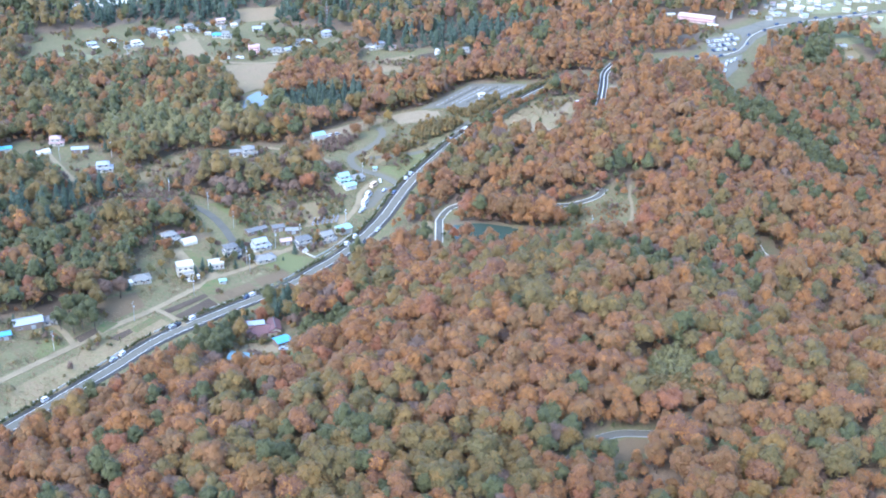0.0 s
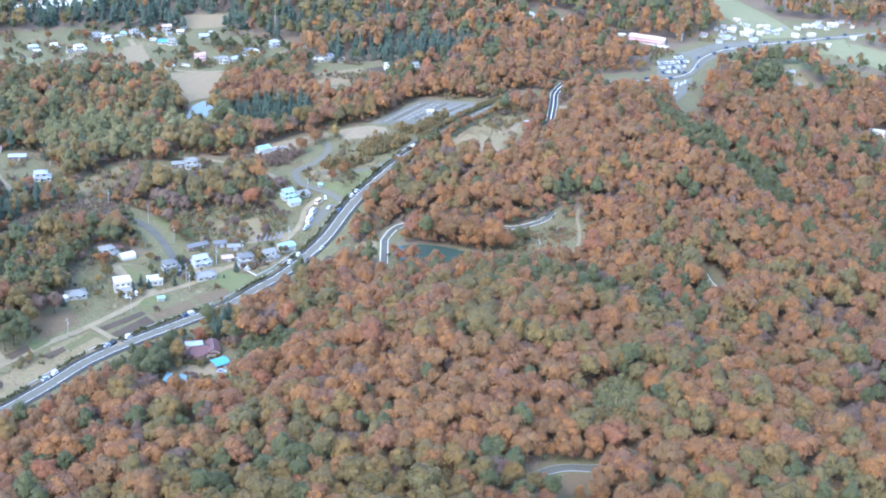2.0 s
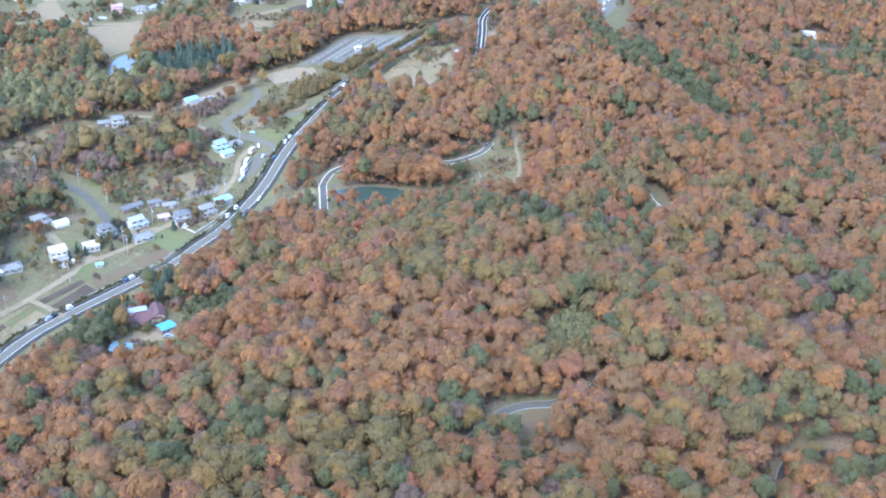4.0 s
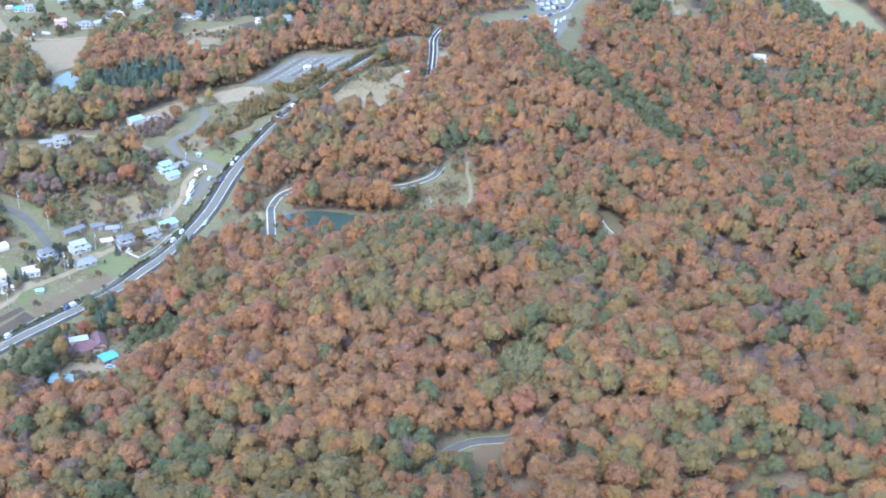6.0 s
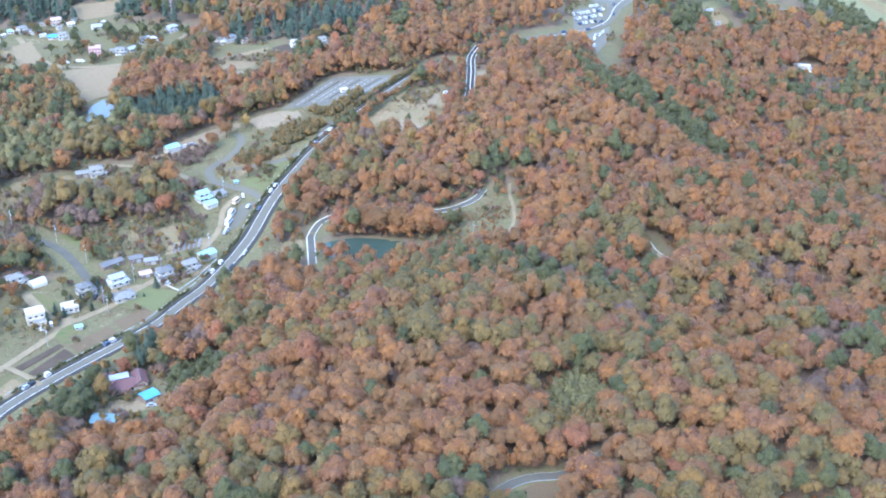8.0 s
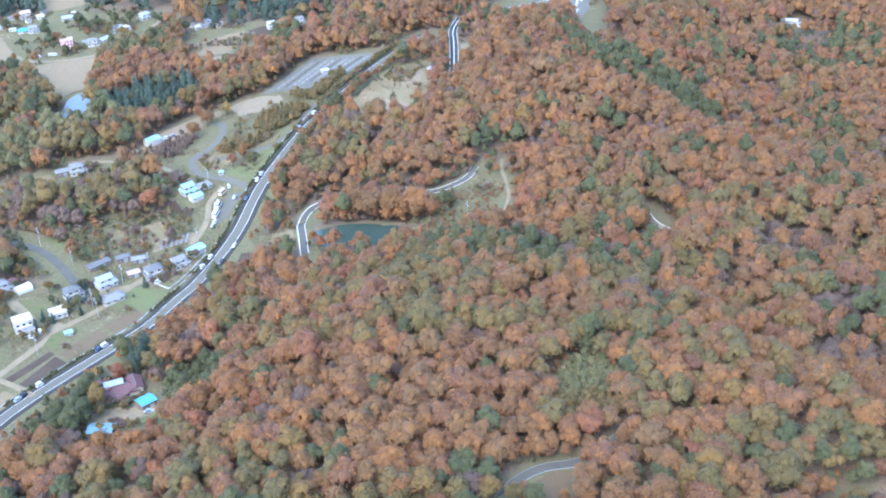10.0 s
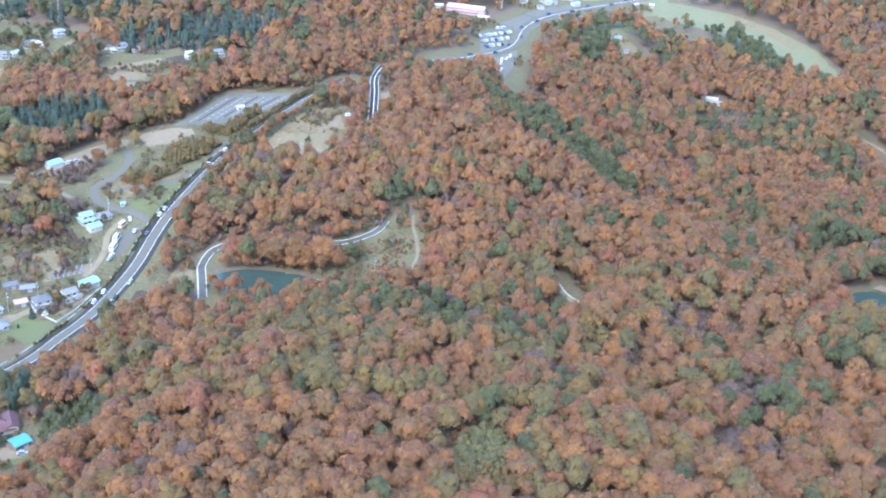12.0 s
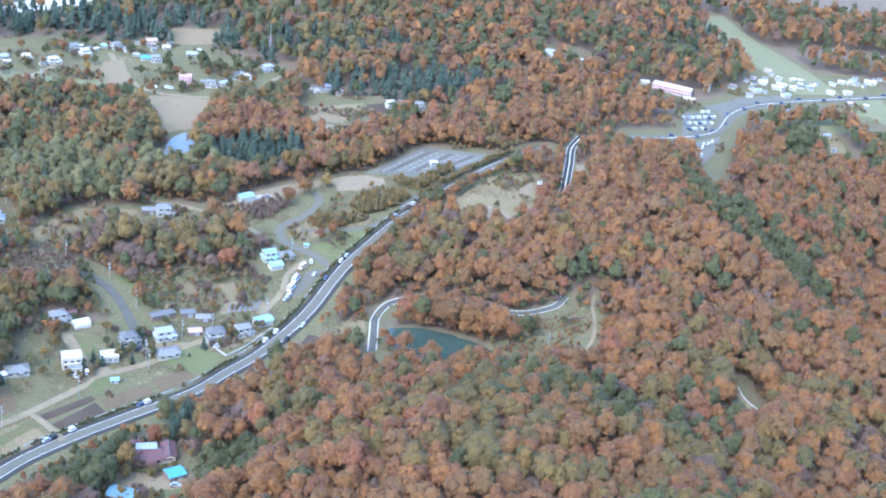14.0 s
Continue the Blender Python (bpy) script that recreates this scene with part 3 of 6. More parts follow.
patch("car_park", [(-17, 861), (19, 908), (63, 896), (38, 869), (16, 858), (-1, 860)], M_LOT, 0.14, "large empty asphalt car park with worn bays", 0.4)
patch("yard", [(-37, 850), (-25, 860), (-5, 855), (-3, 846), (-17, 835), (-31, 835)], M_SAND, 0.14, "bare pale sandy plot", 2.4)
patch("yard", [(-12, 828), (0, 839), (11, 832), (-3, 823)], M_SAND, 0.12, "bare pale sandy plot", 2.6)
patch("yard", [(-34, 799), (-22, 805), (-12, 802), (-24, 796)], M_SAND, 0.12, "bare pale sandy bank", 2.6)
patch("yard", [(-48, 709), (-40, 739), (-31, 741), (-41, 716)], M_OLD_ASPHALT, 0.12, "grey gravel yard with parked trailers", 0.6)
patch("field", [(35, 809), (46, 819), (57, 817), (70, 801), (62, 792), (48, 798)], M_SAND, 0.14, "tan bare earth terrace", 1.5)
patch("field", [(30, 808), (42, 832), (60, 860), (91, 867), (89, 834), (80, 806), (64, 787), (46, 793)], M_DRY, 0.12, "brown dry grass field with worn earth", 2.0)
patch("field", [(66, 848), (84, 852), (82, 834), (70, 830)], M_SAND, 0.18, "bare earth scar in dry grass", 3.0)
patch("yard", [(-100, 802), (-88, 818), (-66, 838), (-44, 848), (-42, 840), (-54, 828), (-72, 808), (-90, 798)], M_SAND, 0.14, "pale gravel farmyard beside a lane", 1.6)
patch("field", [(-62, 981), (-25, 990), (-23, 966), (-40, 950), (-57, 955)], M_STRAW, 0.12, "dry straw-coloured field")
patch("field", [(-50, 948), (-38, 946), (-36, 930), (-46, 933)], M_SAND, 0.14, "pale bare plot")
patch("field", [(-22, 988), (-6, 992), (-4, 972), (-20, 966)], M_TILLED, 0.12, "tilled brown field")
patch("field", [(-170, 972), (-135, 982), (-131, 925), (-145, 918)], M_DRY, 0.12, "dry brown paddy below a hamlet")
patch("field", [(-166, 966), (-137, 972), (-136, 955), (-158, 950)], M_TILLED, 0.16, "tilled brown paddy")
patch("field", [(-310, 955), (-225, 970), (-180, 984), (-205, 1006), (-240, 1000), (-310, 1000)], M_VALLEY, 0.12, "pale green meadow")
patch("field", [(-210, 1004), (-190, 1008), (-198, 1035), (-222, 1040), (-232, 1010)], M_DRY, 0.14, "dry tan field on a slope")
patch("field", [(-140, 588), (-123, 607.5), (-120.5, 604.5), (-137, 584)], M_TILLED, 0.24, "narrow tilled dark soil plot", 0.2)
patch("field", [(-133.5, 582), (-120, 602.5), (-114, 595.5), (-129, 579)], M_TILLED, 0.24, "tilled dark soil plot", 0.2)
patch("field", [(-118.5, 604.5), (-102, 621.5), (-96, 614), (-113.5, 598)], M_EARTH, 0.22, "tilled brown soil plot", 0.3)
patch("field", [(-100, 625), (-86, 638), (-81, 629), (-94, 616)], M_EARTH, 0.22, "tilled brown soil plot", 0.3)
patch("lawn", [(-125, 612), (-118, 622), (-115, 617), (-121.5, 607)], M_GARDEN, 0.22, "bright green vegetable strip", 0.3)
road("lane", smooth_line([(-145, 589), (-136, 582), (-126, 571.5)]), [("surface", -1.6, 1.6, M_DIRT, 0.26)], "short pale lane joining the road")
patch("lawn", [(-117, 688), (-127, 703), (-138, 713), (-122, 716), (-108, 702), (-109, 688)], M_GRASS, 0.14, "rough olive grass bank beside a climbing lane", 1.5)
patch("lawn", [(-93, 662), (-71, 651), (-79, 634), (-96, 642)], M_GRASS, 0.12, "mown grass plot beside houses", 0.4)
patch("lawn", [(-122, 629), (-112, 626), (-117, 614), (-127, 611)], M_GARDEN, 0.2, "green vegetable plot", 0.4)
patch("lawn", [(-147, 653), (-138, 655), (-131, 650), (-126, 637), (-134, 636)], M_GARDEN, 0.2, "bright green vegetable garden")
patch("field", [(-192, 502), (-163, 552), (-150, 566), (-144, 552), (-170, 505), (-184, 482)], M_DRY, 0.12, "fallow field of dry straw beside the road")
patch("field", [(-158, 564), (-145, 583), (-129, 570), (-145, 544), (-152, 550)], M_DRY, 0.16, "rough fallow plot with dry grass", 0.6)
patch("lawn", [(-152, 566), (-144, 582), (-139, 580), (-148, 563)], M_GARDEN, 0.24, "green strip of vegetables by the lane", 0.8)
patch("field", [(-160, 555), (-152.5, 566), (-150, 563), (-155, 553)], M_TILLED, 0.24, "small tilled dark plot", 0.3)
patch("field", [(-176, 553), (-169, 564), (-166, 560), (-172, 549)], M_TILLED, 0.24, "small tilled dark plot", 0.3)
patch("lawn", [(-168, 564), (-166, 573), (-159, 571), (-164, 560)], M_GARDEN, 0.22, "green plot beside the lane", 0.8)
patch("field", [(-203, 578), (-200, 596), (-188, 588), (-190, 570)], M_TILLED, 0.2, "bare brown field at the wood's edge", 1.0)
patch("lawn", [(-190, 534), (-189, 551), (-178, 546), (-186, 532)], M_GRASS, 0.18, "green grass plot by the lane", 0.8)
patch("lawn", [(-40, 764), (-20, 786), (-4, 790), (-18, 764), (-28, 752)], M_GRASS, 0.12, "green grass slope by the road")
patch("field", [(-34, 678), (-20, 674.5), (-17.5, 664), (-30, 664), (-37, 669)], M_TILLED, 0.2, "brown terraced plot beside the road", 0.4)
patch("field", [(-38, 666), (-31, 662.5), (-26, 654), (-38, 655), (-44, 659)], M_TILLED, 0.2, "small brown terraced plot beside the road", 0.4)
patch("field", [(-29, 662), (-18, 662), (-17, 650), (-24, 652)], M_DRY, 0.16, "dry grass terrace between plots", 0.6)
patch("field", [(-104, 713), (-76, 719), (-66, 709), (-82, 697), (-98, 699)], M_DRY, 0.12, "dry grass clearing in scrub", 2.0)
patch("field", [(-190, 740), (-182, 766), (-170, 785), (-140, 790), (-134, 777), (-162, 765), (-168, 738)], M_DRY, 0.12, "dry grass meadow on a low hill", 2.0)
patch("field", [(-262, 754), (-250, 764), (-240, 766), (-228, 744), (-238, 735), (-254, 738)], M_GRASS, 0.2, "pale green field among houses", 1.0)
patch("field", [(-45, 766), (-30, 786), (-12, 792), (-8, 800), (-40, 798), (-52, 786), (-54, 774)], M_DRY, 0.1, "dry grass inside a bend of the lane", 1.5)
patch("yard", [(-101, 548), (-88, 552), (-68, 548), (-72, 534), (-86, 538), (-100, 534)], M_DIRT, 0.12, "trodden pale farmyard", 1.0)
patch("car_park", [(208, 1030), (236, 1046), (226, 1010), (200, 984)], M_LOT, 0.16, "busy asphalt car park", 0.5)
patch("car_park", [(204, 974), (231, 1000), (222, 968), (208, 942)], M_LOT, 0.14, "grey asphalt car park in a wooded hollow", 0.5)
patch("yard", [(236, 1010), (250, 1040), (272, 1066), (306, 1088), (300, 1104), (266, 1088), (240, 1062), (226, 1052), (238, 1046)], M_LOT, 0.13, "grey paved roadside of the small town", 0.8)
patch("field", [(264, 1301), (270, 1232), (292, 1164), (312, 1110), (352, 1122), (338, 1169), (306, 1247), (293, 1313)], M_VALLEY, 0.12, "pale harvested valley fields")
patch("field", [(303, 1071), (325, 1081), (350, 1050), (318, 1038)], M_VALLEY, 0.12, "pale green valley field")
patch("field", [(311, 1028), (326, 1040), (333, 982), (312, 986)], M_DRY, 0.12, "dry plot among barns")
patch("field", [(352, 1110), (386, 1122), (384, 1085), (352, 1080)], M_VALLEY, 0.12, "green valley meadow")
patch("field", [(436, 851), (445, 829), (442, 795), (432, 757), (423, 758), (422, 782), (425, 818)], M_EARTH, 0.14, "bare mauve-brown field on a wooded slope", 0.8)
patch("yard", [(345, 653), (352, 658), (363, 648), (359, 641)], M_SAND, 0.16, "sandy bank at the head of a small pond", 0.8)
patch("yard", [(362, 643), (376, 643), (392, 667), (376, 671)], M_SAND, 0.16, "pale bare yard above a small pond", 1.2)
patch("field", [(367, 1114), (394, 1108), (428, 1084), (453, 1050), (468, 1004), (466, 936), (442, 945), (428, 986), (411, 1034), (391, 1056), (366, 1076)], M_VALLEY, 0.14, "long pale green field along a valley", 1.5)
patch("field", [(430, 1080), (450, 1048), (462, 1008), (450, 1010), (440, 1046), (418, 1070)], M_DRY, 0.2, "straw-coloured strip of a valley field", 1.5)
patch("field", [(494, 1232), (508, 1214), (514, 1173), (534, 1137), (534, 1108), (510, 1114), (504, 1142), (495, 1196)], M_DRY, 0.14, "pale harvested strip beyond a wooded hill", 1.5)
patch("yard", [(112, 1112), (114, 1144), (122, 1140), (130, 1122), (146, 1126), (147, 1120), (126, 1116)], M_CONCRETE, 0.2, "pale concrete yard in the woods", 0.5)
# White colour stands in for the sky's glare on this field.
patch("field", [(-330, 1112), (-296, 1150), (-252, 1170), (-262, 1150), (-290, 1120)], M_WHITE, 0.15, "field painted white as sky glare beyond the wood")
patch("yard", [(65, 441), (69, 446), (76, 449.5), (84, 450.5), (81, 441), (75, 435), (69, 436)], M_EARTH, 0.18, "trodden mauve-brown earth turning place in the wood", 0.8)
# The road lies in shadow; the darker asphalt puts that shade into its colour.
road("road", SOUTHROAD, [("edge_line", -1.75, -1.55, M_WORN_PAINT, 0.27), ("roadway", -1.55, 1.5, M_ASPHALT, 0.25)], "forest road coloured dark for shade, bending round a wooded bank")
patch("field", [(183, 773), (188, 773), (207, 753), (204, 748), (192, 760)], M_DRY, 0.15, "bare tan strip along a wooded ridge", 1.0)
patch("yard", [(114, 858), (114, 889), (120, 891), (119, 860)], M_SAND, 0.15, "pale bare shoulder beside a forest road", 0.8)
patch("lawn", [(-22, 668), (-6, 668), (-6, 700), (-14, 700)], M_DRY, 0.12, "rough grass bank")
patch("field", [(-190, 983), (-158, 990), (-129, 989), (-127, 969), (-132, 925), (-149, 915), (-160, 957)], M_STRAW, 0.22, "pale tan harvested paddy below a hamlet")
patch("field", [(-217, 1041), (-205, 1052), (-190, 1018), (-186, 1006), (-200, 990)], M_STRAW, 0.22, "pale tan field beside a lane")
patch("field", [(-182, 1128), (-143, 1136), (-142, 1104), (-172, 1094)], M_STRAW, 0.2, "tan field cut into a wooded hill")
patch("yard", [(-135, 622), (-126, 634), (-120, 632), (-116, 628), (-130, 617)], M_DIRT, 0.24, "pale gravel forecourt", 0.5)
patch("yard", [(-148, 655), (-143, 655), (-128, 632), (-131, 630), (-146, 649)], M_DIRT, 0.26, "narrow pale drive to a house", 0.3)
patch("yard", [(-112, 648), (-104, 658), (-88, 662), (-92, 654), (-104, 646)], M_DIRT, 0.24, "pale yard between houses", 0.6)
patch("yard", [(-84, 662), (-60, 680), (-54, 676), (-70, 660), (-80, 656)], M_DIRT, 0.24, "pale paved forecourt of roadside houses", 0.6)
patch("field", [(-176, 591), (-158, 606), (-150, 590), (-164, 572)], M_EARTH, 0.2, "brown bare field beside the lane", 1.0)
for px, py, a, b, turn in PONDS:
    n = 64
    c, s = math.cos(turn), math.sin(turn)
    ring = []
    for i in range(n):
        t = 2 * math.pi * i / n
        k = 0.97 + 0.1 * noise.noise((px + 2 * math.cos(t), py + 2 * math.sin(t), 0.5))
        u, v = a * k * math.cos(t), b * k * math.sin(t)
        ring.append((px + c * u - s * v, py + s * u + c * v, float(relief(px, py)) + 0.15))
    tagged(mesh_object("water", ring, [tuple(range(n))], M_PALE_WATER if px < 0 else M_WATER), "still dark pond reflecting the pale sky", "pond", kind="structure")

# ---- trees ----
RNG = np.random.default_rng(7)
ico = bmesh.new()
bmesh.ops.create_icosphere(ico, subdivisions=1, radius=1)
HEARTS = [(np.array([v.co[:] for v in ico.verts]), np.array([[v.index for v in f.verts] for f in sorted(ico.faces, key=lambda f: -f.calc_center_median().z)[:15]]))]
ico.free()


def unit(v):
    return v / np.maximum(np.linalg.norm(v, axis=-1, keepdims=True), 1e-9)


def flakes(pos, nrm, size, rng):
    """Leaf sprays: one three-cornered flake at each place, leaning out of the crown."""
    n = len(pos)
    nrm = unit(nrm + (0, 0, 0.45) + rng.normal(0, 0.4, (n, 3)))
    side = unit(np.cross(nrm, (0, 0, 1.2) + rng.normal(0, 0.5, size=(n, 3))))
    up = np.cross(side, nrm)
    size = np.broadcast_to(size, (n,))[:, None]
    out = []
    for cu, cv in ((0.62, -0.8), (0, 1.35), (-0.62, -0.8)):
        r = size * rng.uniform(0.7, 1.15, (n, 1))
        out.append(pos + side * cu * r + up * cv * r - nrm * r * rng.uniform(-0.1, 0.3, (n, 1)))
    return np.stack(out, 1)


def broad_crown(rng, n, size, R=3.7, H=7.6, clumps=8, trunk=4.0):
    """A crown heaped up of rounded clumps: leaf sprays over the clumps, and low hearts that fill them."""
    ell = np.array([R * rng.uniform(0.78, 1.22), R * rng.uniform(0.78, 1.22), H * rng.uniform(0.42, 0.58)])
    d = [unit(np.array((rng.uniform(-0.3, 0.3), rng.uniform(-0.3, 0.3), 1.0)))]
    while len(d) < clumps:
        c = rng.normal(size=(12, 3))
        c[:, 2] = np.abs(c[:, 2]) * 0.8 - 0.25
        c = unit(c)
        d.append(c[np.argmin((c @ np.array(d).T).max(axis=1))])
    d = np.array(d)
    mid = d * ell * rng.uniform(0.34, 0.74, (clumps, 1))
    rad = R * rng.uniform(0.38, 0.66, clumps) * (8 / clumps) ** 0.25
    m = int(n * 2.2)
    pick = rng.choice(clumps, m, p=rad ** 2 / (rad ** 2).sum())
    u = unit(rng.normal(size=(m, 3)) + 0.9 * d[pick] + (0, 0, 0.4))
    pos = mid[pick] + u * (rad[pick] * rng.uniform(0.86, 1.14, m))[:, None]
    apart = np.linalg.norm(pos[:, None] - mid[None], axis=2) / rad[None]
    apart[np.arange(m), pick] = 9
    keep = np.argsort(apart.min(axis=1) < 0.9, kind="stable")[:n]
    u, pos, pick = u[keep], pos[keep], pick[keep]
    quads = flakes(pos, u, size * rng.uniform(0.6, 1.25, n), rng)
    tone = np.clip(0.5 * rng.uniform(0, 1, clumps)[pick] + 0.5 * rng.uniform(0, 1, n), 0, 1)
    lift = trunk + H * 0.4
    quads[..., 2] += lift
    hv, hf = HEARTS[0]
    cores = [hv * ell * 0.7] + [hv * r * 0.9 + c for r, c in zip(rad, mid)]
    faces = np.concatenate([hf] + [hf[:10] + len(hv) * k for k in range(1, clumps + 1)])
    return quads, np.concatenate(cores) + (0, 0, lift), faces, tone


def cone_crown(rng, n, size, R=3.1, H=11.5, trunk=1.0):
    """Sprays of a conifer's tiers."""
    t = rng.uniform(0, 1, n) ** 1.4
    ang = rng.uniform(0, 2 * math.pi, n)
    tier = 0.85 + 0.25 * np.cos(t * 34 + ang * 0.7)
    r = R * (1 - t) ** 0.8 * tier + 0.15
    pos = np.stack([r * np.cos(ang), r * np.sin(ang), trunk + t * H], 1)
    nrm = unit(np.stack([np.cos(ang), np.sin(ang), 0.75 + 0 * t], 1))
    quads = flakes(pos, nrm, size * (1.2 - 0.5 * t) * rng.uniform(0.7, 1.2, n), rng)
    hv, hf = HEARTS[0]
    w = np.clip(1.0 - 0.45 * hv[:, 2], 0.3, 1.4)[:, None]
    core = hv * (R * 0.5, R * 0.5, H * 0.44) * np.concatenate([w, w, w * 0 + 1], 1) + (0, 0, trunk + H * 0.42)
    return quads, core, hf, rng.uniform(0, 1, n)


def trunk_mesh(rng, h, r, limbs=3):
    """Vertices and quads of a tapered trunk with a few limbs."""
    vs, fs = [], []

    def tube(a, b, ra, rb, n=5):
        a, b = np.array(a, float), np.array(b, float)
        ax = unit(b - a)
        s = unit(np.cross(ax, (0.3, 0.9, 0.1)))
        u = np.cross(ax, s)
        k = len(vs)
        for p, q in ((a, ra), (b, rb)):
            for i in range(n):
                w = 2 * math.pi * i / n
                vs.append(p + q * (math.cos(w) * s + math.sin(w) * u))
        for i in range(n):
            fs.append((k + i, k + (i + 1) % n, k + n + (i + 1) % n, k + n + i))

    tube((0, 0, -0.6), (0.1, 0.05, h), r, r * 0.6)
    for i in range(limbs):
        w = rng.uniform(0, 6.28)
        z = h * rng.uniform(0.6, 0.95)
        tube((0.08, 0, z), (2.2 * math.cos(w), 2.2 * math.sin(w), z + 2.8), r * 0.5, r * 0.15, 4)
    return np.array(vs), fs


def tree_kind(kind, rng, n, size):
    c = 9 if n > 400 else 8 if n > 200 else 6 if n > 120 else 4 if n > 64 else 3 if n > 20 else 2
    if kind == "cedar":
        return cone_crown(rng, n, size)
    if kind == "pine":
        return broad_crown(rng, n, size, 3.2, 8.4, c, 4.2)
    if kind == "bamboo":
        return broad_crown(rng, n, size * 0.9, 2.8, 8.0, c, 3.0)
    if kind == "bare":
        return broad_crown(rng, n, size * 0.9, 3.6, 6.4, c, 3.0)
    if kind == "yellow":
        return broad_crown(rng, n, size * 0.9, 2.7, 6.5, c, 3.0)
    return broad_crown(rng, n, size, rng.uniform(3.0, 4.4), rng.uniform(6.8, 9.8), c + int(rng.integers(0, 3)) * (n > 120), 4.0)


def stuff_forest(name, kind, xs, ys, scales, tones, n, size, protos, label, category):
    """One object for a stand of trees past counting; each tree has a crown of leaf clumps over a darker heart."""
    if not len(xs):
        return
    rng = np.random.default_rng(len(xs))
    P = [tree_kind(kind, rng, n, size) for _ in range(protos)]
    V, Fq, T1, T2, base = [], [], [], [], 0
    Ft, T1t, T2t = [], [], []
    zs = height(xs, ys)
    which = rng.integers(0, protos, len(xs))
    for p in range(protos):
        ids = np.where(which == p)[0]
        if not len(ids):
            continue
        quads, core, hf, tone = P[p]
        nq = len(quads)
        loc = np.concatenate([quads.reshape(-1, 3), core])
        a = rng.uniform(0, 6.28, len(ids))
        c, s = np.cos(a)[:, None], np.sin(a)[:, None]
        sc = scales[ids][:, None]
        st = sc * rng.uniform(0.88, 1.12, (len(ids), 1))
        X = (loc[:, 0] * c - loc[:, 1] * s) * sc + xs[ids][:, None]
        Y = (loc[:, 0] * s + loc[:, 1] * c) * sc + ys[ids][:, None]
        Z = loc[:, 2] * st + zs[ids][:, None] - 0.3
        V.append(np.stack([X, Y, Z], -1).reshape(-1, 3))
        off = base + np.arange(len(ids))[:, None, None] * len(loc)
        Fq.append((np.arange(3 * nq).reshape(1, nq, 3) + off).reshape(-1, 3))
        Ft.append((hf[None] + 3 * nq + off).reshape(-1, 3))
        T1.append(np.repeat(tones[ids], nq))
        T2.append(np.tile(tone, len(ids)))
        T1t.append(np.repeat(tones[ids], len(hf)))
        T2t.append(np.full(len(hf) * len(ids), 0.45))
        base += len(loc) * len(ids)
    V, Fq, Ft = np.concatenate(V), np.concatenate(Fq), np.concatenate(Ft)
    me = bpy.data.meshes.new(name)
    nq, ntri = len(Fq), len(Ft)
    me.vertices.add(len(V))
    me.vertices.foreach_set("co", V.astype(np.float32).ravel())
    me.loops.add(3 * nq + 3 * ntri)
    me.loops.foreach_set("vertex_index", np.concatenate([Fq.ravel(), Ft.ravel()]).astype(np.int32))
    me.polygons.add(nq + ntri)
    me.polygons.foreach_set("loop_start", (np.arange(nq + ntri) * 3).astype(np.int32))
    me.update(calc_edges=True)
    for nm, val in (("tree_tone", np.concatenate(T1 + T1t)), ("leaf_tone", np.concatenate(T2 + T2t))):
        me.attributes.new(nm, "FLOAT", "FACE").data.foreach_set("value", val.astype(np.float32))
    me.materials.append(LEAF[kind])
    return tagged(new(name, me), label, category, kind="stuff")


def tree_models(kind, count, n, size):
    """Meshes for single trees: (trunk, crown) pairs."""
    rng = np.random.default_rng(100 + len(kind) + count)
    out = []
    for _ in range(count):
        quads, core, hf, tone = tree_kind(kind, rng, n, size)
        v = np.concatenate([quads.reshape(-1, 3), core])
        f = [tuple(q) for q in np.arange(3 * len(quads)).reshape(-1, 3)] + [tuple(int(i) + 3 * len(quads) for i in t) for t in hf]
        me = bpy.data.meshes.new("crown")
        me.from_pydata([tuple(p) for p in v], [], f)
        lt = np.r_[tone, np.full(len(hf), 0.45)]
        me.attributes.new("leaf_tone", "FLOAT", "FACE").data.foreach_set("value", lt.astype(np.float32))
        me.materials.append(LEAF[kind])
        tv, tf = trunk_mesh(rng, 6.5 if kind != "cedar" else 11, 0.24)
        tm = bpy.data.meshes.new("trunk")
        tm.from_pydata([tuple(p) for p in tv], [], tf)
        tm.materials.append(M_BARK)
        out.append((tm, me))
    return out


TREE_WORDS = {
    "rust": ("broadleaf_tree", "oak with rust-orange autumn crown on a wooded hill"),
    "olive": ("broadleaf_tree", "broadleaf tree turning olive and brown on a wooded hill"),
    "pine": ("pine_tree", "dark green pine standing among autumn trees"),
    "cedar": ("cedar_tree", "tall dark green cedar with a pointed crown"),
    "bamboo": ("bamboo_clump", "yellow-green feathery bamboo clump"),
    "bare": ("broadleaf_tree", "nearly bare tree with grey-brown twigs"),
    "red": ("maple_tree", "maple with dull red autumn leaves"),
    "yellow": ("ginkgo_tree", "bright yellow autumn tree"),
}
MODELS = {k: tree_models(k, 6, 700, 0.42) for k in TREE_WORDS}
SMALL_MODELS = {k: tree_models(k, 4, 260, 0.8) for k in TREE_WORDS}


def single_tree(kind, x, y, scale=1.0, group=""):
    name, label = TREE_WORDS[kind]
    tm, cm = random.choice((SMALL_MODELS if scale < 0.62 or y > 900 else MODELS)[kind])
    e = thing(name, x, y, random.uniform(0, 360), label, "tree", group)
    e.scale = (scale, scale, scale * random.uniform(0.92, 1.1))
    for nm, me in (("trunk", tm), ("crown", cm)):
        o = new(nm, me)
        o.parent = e
    return e


